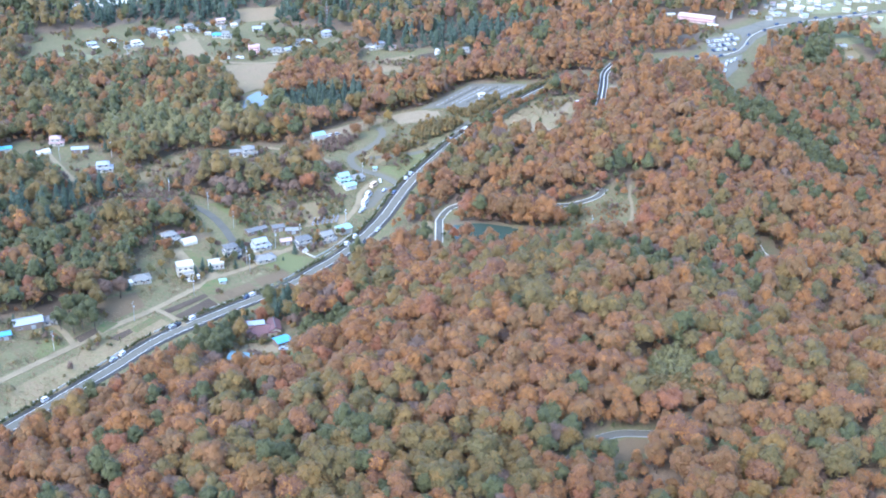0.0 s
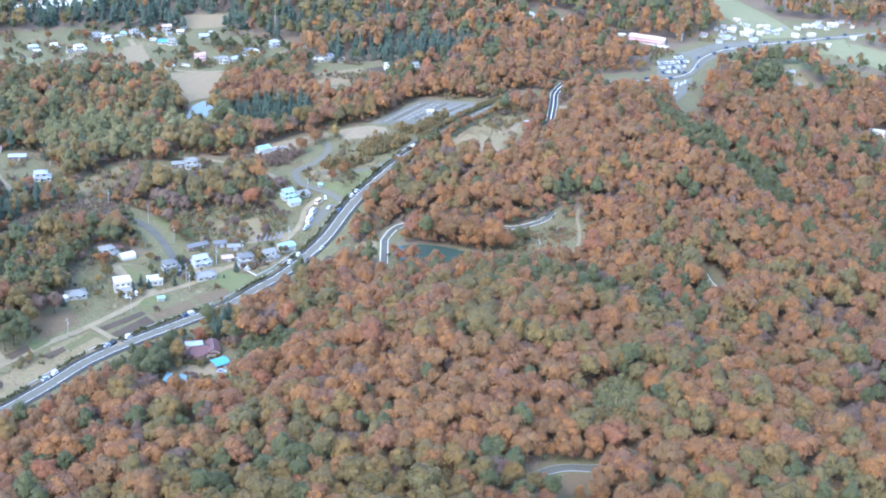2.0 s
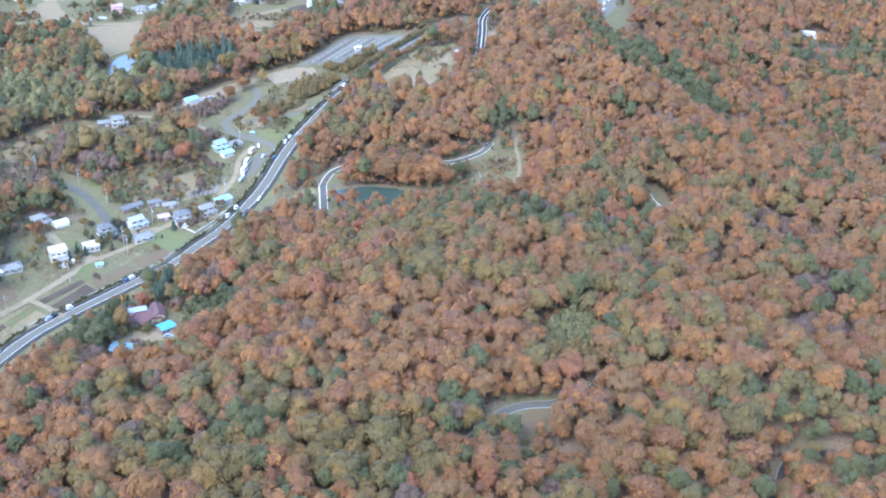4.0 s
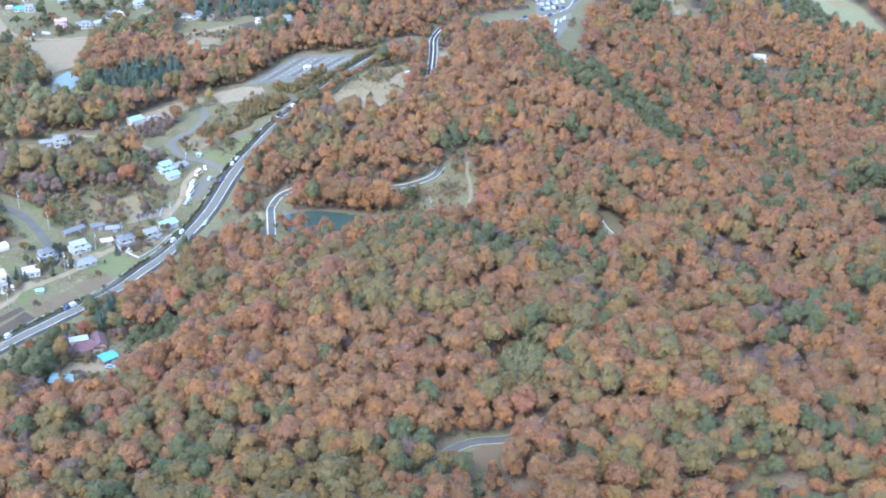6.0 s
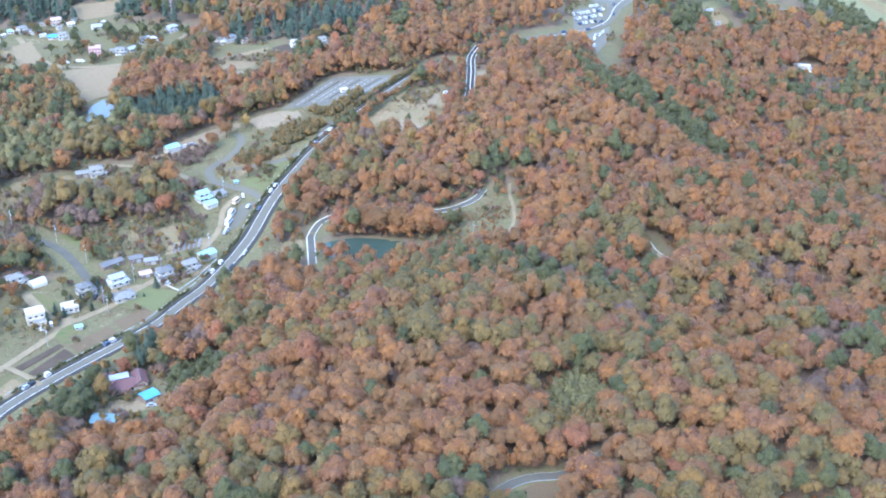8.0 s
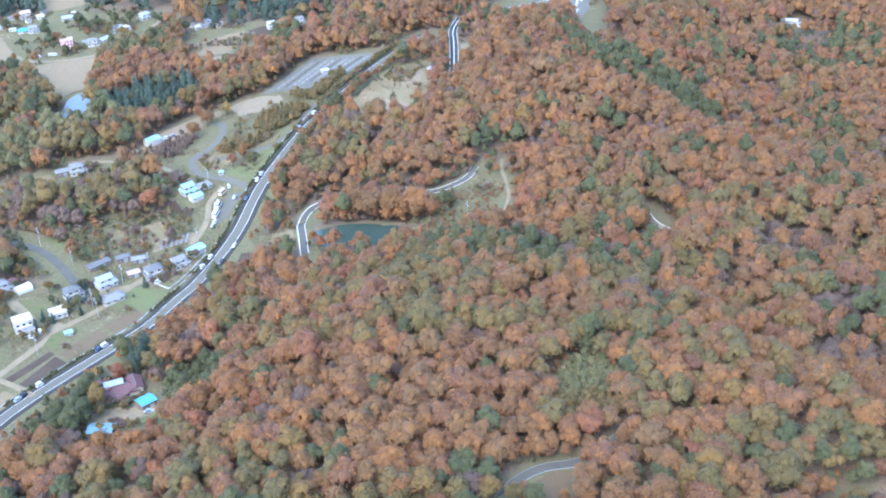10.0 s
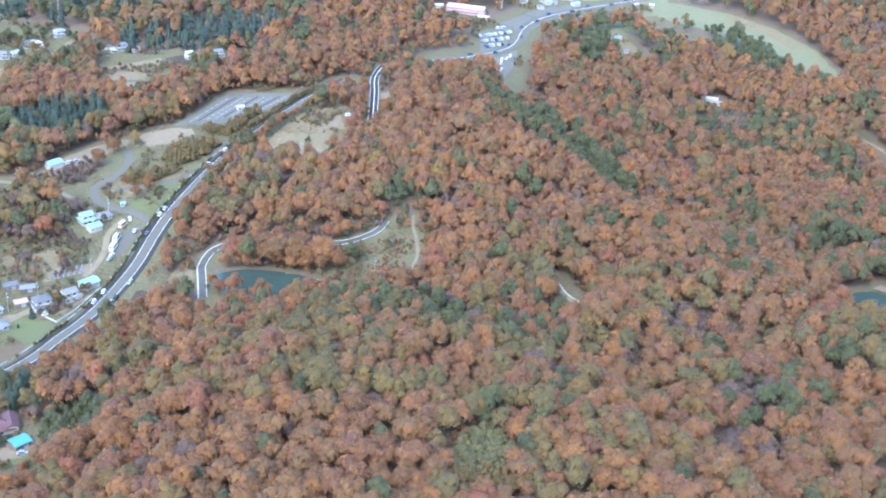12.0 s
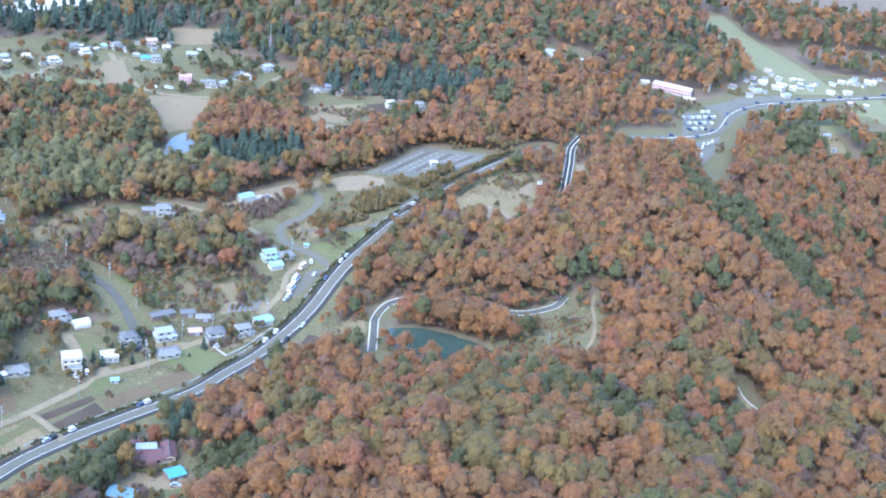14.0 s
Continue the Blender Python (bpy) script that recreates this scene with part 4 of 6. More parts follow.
# Stands: (x, y, half length, half width, turn in degrees, kind, share)
STANDS = [
    (-94, 928, 42, 30, 0, "rust", 0.85), (-72, 832, 30, 14, 0, "rust", 0.7), (-82, 876, 34, 26, 0, "cedar", 0.94), (8, 1020, 66, 26, 0, "cedar", 0.92), (-128, 1064, 34, 16, 0, "cedar", 0.85), (-162, 1008, 14, 7, 0, "pine", 0.9), (60, 985, 30, 12, 0, "pine", 0.5), (-88, 576, 14, 9, 40, "cedar", 0.8),
    (104, 728, 9, 18, 0, "pine", 1.0), (-140, 735, 40, 26, 0, "bare", 0.35), (-100, 752, 40, 18, 0, "olive", 0.4), (70, 682, 6, 5, 0, "pine", 1.0), (222, 820, 66, 18, -64, "pine", 0.92), (64, 602, 34, 16, 10, "pine", 0.55),
    (-230, 1088, 110, 22, 4, "cedar", 0.85), (-214, 810, 30, 26, 0, "cedar", 0.6), (-215, 690, 40, 32, 20, "cedar", 0.6), (-162, 642, 12, 14, 0, "pine", 0.8), (-210, 620, 34, 26, 0, "pine", 0.4),
    (-183, 832, 46, 42, 5, "bamboo", 0.85), (-262, 892, 40, 18, 0, "bamboo", 0.5), (-132, 852, 26, 14, 0, "bamboo", 0.75), (-262, 1125, 150, 34, 4, "cedar", 0.75), (-50, 1110, 60, 36, 0, "cedar", 0.5),
    (-45, 428, 26, 14, 0, "pine", 0.6), (-112, 546, 15, 20, 20, "pine", 1.0), (-55, 548, 15, 20, 0, "pine", 1.0), (412, 990, 78, 18, -64, "pine", 0.85), (290, 1008, 24, 34, 0, "pine", 0.75), (240, 808, 14, 10, 0, "pine", 0.8), (328, 885, 26, 12, 0, "pine", 0.8), (-170, 578, 12, 9, 20, "pine", 0.8),
    (-62, 435, 60, 26, 0, "olive", 0.3), (30, 410, 60, 30, 0, "olive", 0.25), (32, 588, 30, 14, 0, "olive", 0.2), (145, 510, 60, 40, 0, "olive", 0.3), (17, 552, 40, 22, 0, "olive", 0.2),
    (-115, 740, 46, 34, 0, "bare", 0.3), (42, 694, 28, 9, -12, "rust", 1.0), (-172, 704, 30, 24, 0, "rust", 0.5), (125, 594, 36, 20, 0, "pine", 0.4), (368, 866, 40, 40, 0, "pine", 0.5), (234, 530, 28, 22, 0, "pine", 0.4),
    (372, 711, 40, 30, 0, "pine", 0.4), (110, 508, 16, 18, 0, "pine", 0.4), (180, 650, 40, 16, 0, "olive", 0.5), (300, 1060, 40, 24, 20, "pine", 0.4), (340, 1010, 14, 40, 0, "pine", 0.5),
    (250, 1200, 50, 60, 0, "cedar", 0.4), (60, 1060, 60, 20, 0, "pine", 0.3), (-50, 700, 12, 20, 0, "bare", 0.5), (225, 604, 28, 14, 0, "bare", 0.6), (222, 546, 22, 12, 0, "bare", 0.6), (200, 574, 18, 9, 0, "bare", 0.6), (238, 526, 18, 9, 0, "bare", 0.6), (212, 505, 20, 9, 0, "bare", 0.55), (150, 562, 16, 10, 0, "bare", 0.5), (60, 520, 14, 9, 0, "bare", 0.5), (-20, 500, 16, 9, 0, "bare", 0.5),
]


def tree_mix(x, y, rng):
    """A kind for each place: mostly rust, in drifts with olive, pine and thinned trees; then the stands."""
    n = len(x)

    def drift(f, k):
        return np.array([noise.noise((a * f, b * f, k)) for a, b in zip(x, y)])

    wide, n2, n3 = drift(0.011, 0.0), drift(0.035, 5.0), drift(0.024, 11.0)
    warm = 0.7 * wide + 0.6 * n2 + rng.normal(0, 0.22, n)
    kind = np.where(warm > -0.22, "rust", "olive").astype(object)
    v = rng.uniform(0, 1, n)
    kind[v < np.where(n3 > 0.25, 0.42, 0.05)] = "pine"
    v = rng.uniform(0, 1, n)
    kind[v < np.where((n3 < -0.18) & (n2 < 0.1), 0.42, 0.03)] = "bare"
    v = rng.uniform(0, 1, n)
    kind[v < 0.025] = "red"
    kind[v > 0.9985] = "yellow"
    east = (x > 40) & (y > 640)
    kind[east & (kind == "olive") & (rng.uniform(0, 1, n) < 0.5)] = "rust"
    west = x < -70 - 0.02 * (y - 600)
    v = rng.uniform(0, 1, n)
    kind[west & (y > 560) & (v < 0.42)] = "olive"
    kind[west & (y > 560) & (v > 0.95)] = "bare"
    kind[west & (y > 560) & (v > 0.5) & (v < 0.76)] = "pine"
    kind[(y > 1080) & (rng.uniform(0, 1, n) < 0.3)] = "pine"
    for sx, sy, a, b, turn, k, share in STANDS:
        c, s = math.cos(radians(turn)), math.sin(radians(turn))
        uu, vv = (c * (x - sx) + s * (y - sy)) / a, (-s * (x - sx) + c * (y - sy)) / b
        m = (uu * uu + vv * vv < 1 + 0.5 * n2) & (rng.uniform(0, 1, n) < share)
        kind[m] = k
    return kind


def lattice(x0, x1, y0, y1, d, rng):
    ys = np.arange(y0, y1, d * 0.87)
    out = []
    for j, yy in enumerate(ys):
        xx = np.arange(x0 + (j % 2) * d / 2, x1, d)
        out.append(np.stack([xx + rng.uniform(-0.42, 0.42, len(xx)) * d, yy + rng.uniform(-0.42, 0.42, len(xx)) * d], 1))
    return np.concatenate(out).T


def wooded(x, y, margin=1.0):
    ok = ~pond_zone(x, y, 1.04)
    for poly in CLEAR.values():
        ok &= ~inside(x, y, poly)
    for line, w in LINES:
        ok &= ~near_line(x, y, line, w + margin)
    return ok


gd = wooded(GX.ravel(), GY.ravel(), 2.0).astype(np.float32)
ground.data.attributes.new("litter", "FLOAT", "POINT").data.foreach_set("value", gd)

def lower_beside_roads(x, y, sizes):
    """Younger, lower trees along the edges of roads and paths."""
    for line, reach, k in ((FARROAD, 15, 0.6), (LOOP, 11, 0.7), (TRAIL, 11, 0.66), (UPLANE, 20, 0.66), (NEARROAD, 8, 0.8), ([(168, 618), (174, 630)], 11, 0.5), ([(-150, 514), (-134, 540), (-118, 560), (-104, 574)], 16, 0.42), ([(352, 888), (364, 910)], 20, 0.55), (SOUTHROAD, 6, 0.8), ([(78, 424), (84, 416)], 9, 0.5), ([(208, 884), (210, 900)], 20, 0.6), (TOWNROAD, 30, 0.55), (TOWNROAD2, 20, 0.6), ([(190, 1060), (205, 1052), (225, 1044)], 26, 0.5)):
        sizes[near_line(x, y, line, reach)] *= k


GROVE = (-75, 165, 392, 470)
rng = np.random.default_rng(3)
x, y = lattice(-420, 600, 330, 1000, 6.25, rng)
seen = (x > -205 - 0.42 * (y - 400)) & (x < 290 + 0.5 * (y - 400)) & (y > 374)
x, y = x[seen], y[seen]
ok = wooded(x, y)
x, y = x[ok], y[ok]
kinds = tree_mix(x, y, rng)
sizes = 0.8 + 0.85 * rng.beta(1.4, 2.1, len(x))
sizes[kinds == "bare"] *= 0.9
bushes = inside(x, y, [(-66, 540), (-66, 566), (-50, 568), (-42, 538), (-54, 528)])
sizes[bushes] *= 0.7
sizes[near_line(x, y, ROAD, 24) & (kinds != "pine")] *= 0.76
lower_beside_roads(x, y, sizes)
thinned = (x < -70) & (y > 690) & (y < 800) & (rng.uniform(0, 1, len(x)) < 0.1)
x, y, kinds, sizes = x[~thinned], y[~thinned], kinds[~thinned], sizes[~thinned]
tones = rng.uniform(0, 1, len(x))
grove = np.where((x > GROVE[0]) & (x < GROVE[1]) & (y > GROVE[2]) & (y < GROVE[3]))[0][:300]
single = np.zeros(len(x), bool)
single[grove] = True
for i in grove:
    single_tree(kinds[i], float(x[i]), float(y[i]), float(sizes[i]), "trees of the near wood")
rest = ~single
NAMES = {"rust": "rust_woodland", "olive": "olive_woodland", "pine": "pine_wood", "cedar": "cedar_plantation", "bamboo": "bamboo_grove", "bare": "thinned_woodland", "red": "maple_stand", "yellow": "yellow_trees"}
WORDS = {"rust": "dense rust-orange autumn oak woodland covering the hills", "olive": "olive-brown broadleaf woodland turning in autumn", "pine": "dark green pines scattered in the autumn wood", "cedar": "dense dark green cedar plantation", "bamboo": "pale yellow-green bamboo grove", "bare": "grey-brown trees that have shed most leaves", "red": "dull red maples in the wood", "yellow": "a few bright yellow trees"}
for k in NAMES:
    for lo, hi, n, size, protos in ((0, 560, 270, 0.43, 18), (560, 740, 140, 0.62, 12), (740, 880, 104, 0.68, 10), (880, 1100, 70, 0.84, 8)):
        m = rest & (kinds == k) & (y >= lo) & (y < hi)
        stuff_forest(NAMES[k], k, x[m], y[m], sizes[m], tones[m], n, size, protos, WORDS[k], "woodland")

# Woods farther off, with fewer clumps to a tree, and coarser ones round about.


def wedge(x, y):
    return (x > -205 - 0.42 * (y - 400)) & (x < 290 + 0.5 * (y - 400)) & (y > 374)


for step, n, size, grow, where in ((9.9, 20, 1.8, 1.2, "far"), (15.5, 10, 2.4, 1.6, "around"), (9.6, 18, 1.7, 1.3, "under")):
    x, y = lattice(*{"far": (-620, 800, 990, 1345), "around": (-430, 640, -60, 1250), "under": (-130, 130, -60, 380)}[where], step, rng)
    view = wedge(x, y)
    home = (np.abs(x) < 130) & (y < 380)
    keep = (view & (y >= 1000)) if where == "far" else (~view & (home == (where == "under")))
    far = where == "far"
    x, y = x[keep], y[keep]
    gap = np.array([noise.noise((a * 0.004, b * 0.004, 9.0)) for a, b in zip(x, y)])
    keep = ~((gap > 0.3) & (y > 1200)) & wooded(x, y)
    x, y = x[keep], y[keep]
    kinds = tree_mix(x, y, rng)
    sizes = grow * (0.78 + 0.55 * rng.beta(1.6, 1.6, len(x)))
    lower_beside_roads(x, y, sizes)
    tones = rng.uniform(0, 1, len(x))
    for k in NAMES:
        m = kinds == k
        stuff_forest(NAMES[k] + ("_far" if far else "_around"), k, x[m], y[m], sizes[m], tones[m], n, size, 8, WORDS[k], "woodland")

# Undergrowth along the edges of the wood.
x, y = lattice(-330, 330, 380, 960, 4.3, rng)
edge_zone = wooded(x, y, 0.0) & wedge(x, y)
for dx, dy in ((6, 0), (-6, 0), (0, 6), (0, -7)):
    if dx == 6:
        rim = ~wooded(x + dx, y + dy, 0.0)
    else:
        rim |= ~wooded(x + dx, y + dy, 0.0)
edge_zone &= rim & ~near_line(x, y, NEARROAD, 3.5) & ~near_line(x, y, SOUTHROAD, 4)
lot = rng.uniform(0, 1, len(x))
for kind, lo, hi, words in (("rust", 0.0, 0.4, "rust-coloured bushes along the edge of the wood"), ("olive", 0.4, 0.72, "olive undergrowth along the edge of the wood"), ("bare", 0.72, 0.86, "grey-brown twiggy undergrowth"), ("pine", 0.86, 1.0, "dark green undergrowth along the edge of the wood")):
    m = edge_zone & (lot >= lo) & (lot < hi)
    stuff_forest("undergrowth", kind, x[m], y[m], rng.uniform(0.26, 0.6, int(m.sum())), rng.uniform(0, 1, int(m.sum())), 32, 1.4, 6, words, "undergrowth")

# Low scrub and bushes on the open ground.
x, y = lattice(-330, 400, 440, 1100, 3.4, rng)
scrub = np.zeros(len(x), bool)
for k in ("brow", "shore", "village", "scrub", "mid", "rightfield", "westmeadow", "westhouses", "farvillage", "dam", "roadside", "redyard", "glade", "fieldA", "town", "settle"):
    scrub |= inside(x, y, CLEAR[k])
nz = np.array([noise.noise((a * 0.05, b * 0.05, 2.0)) + 0.5 * noise.noise((a * 0.16, b * 0.16, 4.0)) for a, b in zip(x, y)])
dense = inside(x, y, CLEAR["scrub"]) | inside(x, y, CLEAR["mid"]) | inside(x, y, CLEAR["shore"])
scrub &= nz > np.where(inside(x, y, CLEAR["mid"]), 0.3, np.where(dense, -0.12, np.where(inside(x, y, CLEAR["village"]), 0.42, 0.2)))
for line, w in LINES:
    scrub &= ~near_line(x, y, line, w + 0.5)
scrub &= ~pond_zone(x, y, 1.1)
BARE_PLOTS = ([(-148, 653), (-138, 659), (-128, 655), (-121, 640), (-130, 635), (-136, 637)], [(-99, 642), (-87, 661), (-68, 651), (-80, 633)], [(-126, 612), (-118, 623), (-112, 620), (-120, 606)], [(-192, 981), (-158, 992), (-127, 991), (-125, 969), (-130, 923), (-149, 913), (-162, 957)], [(-219, 1041), (-205, 1054), (-188, 1018), (-184, 1006), (-200, 988)], [(-37, 849), (-12, 862), (-2, 848), (-28, 835)], [(-14, 828), (0, 841), (13, 832), (-3, 821)], [(-36, 799), (-22, 807), (-10, 802), (-24, 794)], [(36, 808), (48, 825), (72, 805), (58, 796)], [(-98, 806), (-68, 840), (-60, 828), (-80, 806)], [(-19, 859), (19, 911), (66, 897), (38, 866), (16, 855)], [(-50, 707), (-40, 741), (-29, 743), (-39, 714)], [(200, 980), (208, 1033), (240, 1049), (230, 1000), (208, 938)], [(-105, 596), (-118, 617), (-97, 634), (-80, 628)], [(-142, 584), (-123, 613), (-108, 598), (-124, 575)])
for poly in BARE_PLOTS:
    scrub &= ~inside(x, y, poly)

tx, ty = lattice(-235, 110, 470, 865, 1.75, rng)
open_land = np.zeros(len(tx), bool)
for k in ("brow", "village", "scrub", "mid", "rightfield", "westmeadow", "westhouses", "dam", "roadside", "redyard", "shore"):
    open_land |= inside(tx, ty, CLEAR[k])
nz2 = np.array([noise.noise((a * 0.07, b * 0.07, 6.0)) + 0.6 * noise.noise((a * 0.3, b * 0.3, 1.0)) for a, b in zip(tx, ty)])
open_land &= nz2 > -0.1
for line, w in LINES:
    open_land &= ~near_line(tx, ty, line, min(w, 8.5) - 1.2)
open_land &= ~pond_zone(tx, ty, 1.05)
for poly in BARE_PLOTS:
    open_land &= ~inside(tx, ty, poly)
tx, ty, nz2 = tx[open_land], ty[open_land], nz2[open_land]
blades = 5
n = len(tx) * blades
around = rng.uniform(0, 6.28, n)
reach2 = rng.uniform(0.25, 0.8, n) * np.repeat(0.7 + 0.8 * np.clip(nz2, 0, 1), blades)
foot = np.stack([np.repeat(tx, blades) + rng.normal(0, 0.45, n), np.repeat(ty, blades) + rng.normal(0, 0.45, n), np.zeros(n)], 1)
foot[:, 2] = height(foot[:, 0], foot[:, 1]) + 0.05
lean = np.stack([np.cos(around), np.sin(around), np.zeros(n)], 1)
across = np.stack([-np.sin(around), np.cos(around), np.zeros(n)], 1)
tips = np.stack([foot + across * reach2[:, None] * 0.8, foot - across * reach2[:, None] * 0.8, foot + lean * reach2[:, None] * 0.9 + np.array((0, 0, 1)) * reach2[:, None] * 0.75], 1)
me = bpy.data.meshes.new("dry_grass")
me.from_pydata(tips.reshape(-1, 3).tolist(), [], np.arange(3 * n).reshape(-1, 3).tolist())
for nm, val in (("tree_tone", np.repeat(np.clip(0.5 + 0.6 * nz2, 0, 0.99), blades)), ("leaf_tone", rng.uniform(0, 1, n))):
    me.attributes.new(nm, "FLOAT", "FACE").data.foreach_set("value", val.astype(np.float32))
me.materials.append(LEAF["dry"])
tagged(new("dry_grass", me), "tufts of dry tan and green grass on open ground", "grass", kind="stuff")
lot = rng.uniform(0, 1, len(x))
for kind, lo, hi, words in (("olive", 0.0, 0.4, "low olive scrub on open ground"), ("bare", 0.4, 0.68, "grey-brown leafless brushwood"), ("pine", 0.68, 0.8, "low dark green bushes on open ground"), ("dry", 0.8, 0.94, "tan tall grass and bramble clumps"), ("rust", 0.94, 1.0, "low rust-coloured bushes")):
    m = scrub & (lot >= lo) & (lot < hi)
    stuff_forest("scrub", kind, x[m], y[m], rng.uniform(0.16, 0.46, int(m.sum())), rng.uniform(0, 1, int(m.sum())), 38, 1.4, 6, words, "scrub")

# A glade grown over with climbing vines, and young growth before it.
x, y = lattice(80, 120, 470, 530, 2.2, rng)
m = inside(x, y, CLEAR["glade"])
vine = m & (y > 488)
vines = stuff_forest("vine_thicket", "bamboo", x[vine], y[vine], rng.uniform(0.5, 0.8, int(vine.sum())), rng.uniform(0, 0.3, int(vine.sum())), 60, 1.3, 6, "grey-green vines grown over a glade", "scrub")
vines.location.z = -2.6
young = m & (y <= 488)
stuff_forest("young_growth", "olive", x[young], y[young], rng.uniform(0.25, 0.6, int(young.sum())), rng.uniform(0, 1, int(young.sum())), 60, 1.3, 6, "low young growth at the edge of a glade", "scrub")

# Thickets on the banks between lanes and car park, and brush on a hill's brow.
for poly, kind, lo, hi, step, words in (([(-23, 813), (-17, 827), (8, 833), (12, 827), (-3, 808), (-15, 804)], "olive", 0.25, 0.5, 2.5, "dense olive thicket on a bank"),
                                       ([(-23, 813), (-17, 827), (8, 833), (12, 827), (-3, 808), (-15, 804)], "pine", 0.2, 0.45, 5.0, "dark bushes on a bank"),
                                       ([(-46, 794), (-40, 799), (-15, 801), (-11, 798), (-27, 786), (-40, 782)], "olive", 0.25, 0.48, 2.5, "olive thicket inside a bend"),
                                       ([(-46, 794), (-40, 799), (-15, 801), (-11, 798), (-27, 786), (-40, 782)], "rust", 0.2, 0.4, 5.0, "rust-brown bushes inside a bend"),
                                       ([(0, 856), (13, 846), (33, 872), (38, 866), (15, 836), (3, 844)], "olive", 0.25, 0.5, 2.6, "thicket between a lane and the car park"),
                                       ([(-70, 790), (-62, 800), (-56, 812), (-66, 820), (-84, 804), (-80, 792)], "bare", 0.25, 0.5, 3.2, "brown brush below a farmyard"),
                                       ([(-66, 538), (-69, 556), (-66, 572), (-50, 572), (-42, 540), (-54, 526)], "pine", 0.3, 0.55, 3.4, "dense dark green shrubs beside a farmyard"),
                                       ([(-76, 746), (-68, 734), (-62, 722), (-74, 722), (-86, 738)], "bare", 0.15, 0.32, 3.0, "dull red-brown brush beside a house"),
                                       (CLEAR["brow"], "bare", 0.12, 0.3, 2.6, "low red-brown brush on a hill's brow"),
                                       ([(-160, 732), (-150, 722), (-143, 702), (-140, 686), (-148, 678), (-154, 692)], "pine", 0.2, 0.45, 4.2, "dark evergreen shrubs beside a climbing lane"),
                                       ([(-88, 722), (-66, 726), (-57, 716), (-60, 728), (-70, 738), (-86, 736)], "bare", 0.2, 0.42, 3.0, "grey-brown leafless thicket")):
    x, y = lattice(-230, 60, 520, 880, step, rng)
    m = inside(x, y, poly) & ~near_line(x, y, DRIVE, 2.6) & ~near_line(x, y, DRIVE2, 2.2)
    stuff_forest("thicket", kind, x[m], y[m], rng.uniform(lo, hi, int(m.sum())), rng.uniform(0, 1, int(m.sum())), 52, 1.5, 6, words, "scrub")

# Rust-coloured brush on the bank between the pond and the footpath.
x, y = lattice(58, 115, 652, 715, 3.0, rng)
m = inside(x, y, CLEAR["dam"]) & ~near_line(x, y, LOOP, 4) & ~near_line(x, y, TRAIL, 2) & ~pond_zone(x, y, 1.1)
m &= np.array([noise.noise((a * 0.07, b * 0.07, 8.0)) for a, b in zip(x, y)]) > -0.05
stuff_forest("bank_brush", "rust", x[m], y[m], rng.uniform(0.09, 0.24, int(m.sum())), rng.uniform(0, 1, int(m.sum())), 40, 1.5, 6, "rust-brown brush on a grassy bank", "scrub")

# ---- houses ----


def gable_roof(L, W, pitch=0.5, over=0.6, thick=0.22):
    """A two-sided roof with eaves; its underside rests at z = 0."""
    bm = bmesh.new()
    a, b, r = L / 2 + over, W / 2 + over, (W / 2 + over) * pitch
    d = -over * pitch
    ring = []
    for x in (-a, a):
        ring.append([bm.verts.new((x, -b, d)), bm.verts.new((x, 0, r + d)), bm.verts.new((x, b, d)),
                     bm.verts.new((x, b, d + thick)), bm.verts.new((x, 0, r + d + thick * 1.3)), bm.verts.new((x, -b, d + thick))])
    p, q = ring
    for i in range(6):
        j = (i + 1) % 6
        bm.faces.new((p[i], p[j], q[j], q[i]))
    for k in (p, q):
        bm.faces.new((k[0], k[1], k[4], k[5]))
        bm.faces.new((k[1], k[2], k[3], k[4]))
    bmesh.ops.recalc_face_normals(bm, faces=bm.faces[:])
    return bm


def hip_roof(L, W, pitch=0.45, over=0.7, thick=0.22, top=0.0):
    """A four-sided roof with eaves; top cuts it off to a skirt."""
    bm = bmesh.new()
    a, b = L / 2 + over, W / 2 + over
    k = b * (1 - top)
    rise, d = k * pitch, -over * pitch
    low = [bm.verts.new((x, y, d)) for x, y in ((-a, -b), (a, -b), (a, b), (-a, b))]
    mid = [bm.verts.new((x, y, d + thick)) for x, y in ((-a, -b), (a, -b), (a, b), (-a, b))]
    e = max(b - k, 0.04)
    up = [bm.verts.new((x, y, d + thick + rise)) for x, y in ((-(a - k), -e), (a - k, -e), (a - k, e), (-(a - k), e))]
    for i in range(4):
        j = (i + 1) % 4
        bm.faces.new((low[i], low[j], mid[j], mid[i]))
        bm.faces.new((mid[i], mid[j], up[j], up[i]))
    bm.faces.new(up)
    bm.faces.new(low[::-1])
    bmesh.ops.recalc_face_normals(bm, faces=bm.faces[:])
    return bm


def window_part(parent, w, h, m):
    """A framed window with its pane and sill, set on a wall that faces -y."""
    bm = bmesh.new()
    for sx, sz, x, z in ((w, 0.08, 0, 0), (w, 0.08, 0, h - 0.08), (0.08, h, -w / 2 + 0.04, 0), (0.08, h, w / 2 - 0.04, 0), (0.06, h, 0, 0)):
        box(sx, 0.12, sz, x, -0.03, z, bm=bm)
    f = part("window", bm, M_FRAME, parent, at=m)
    part("pane", box(w - 0.1, 0.05, h - 0.1, 0, 0.0, 0.05), M_GLASS, f)
    part("sill", box(w + 0.16, 0.22, 0.06, 0, -0.08, -0.07), M_FRAME, f)


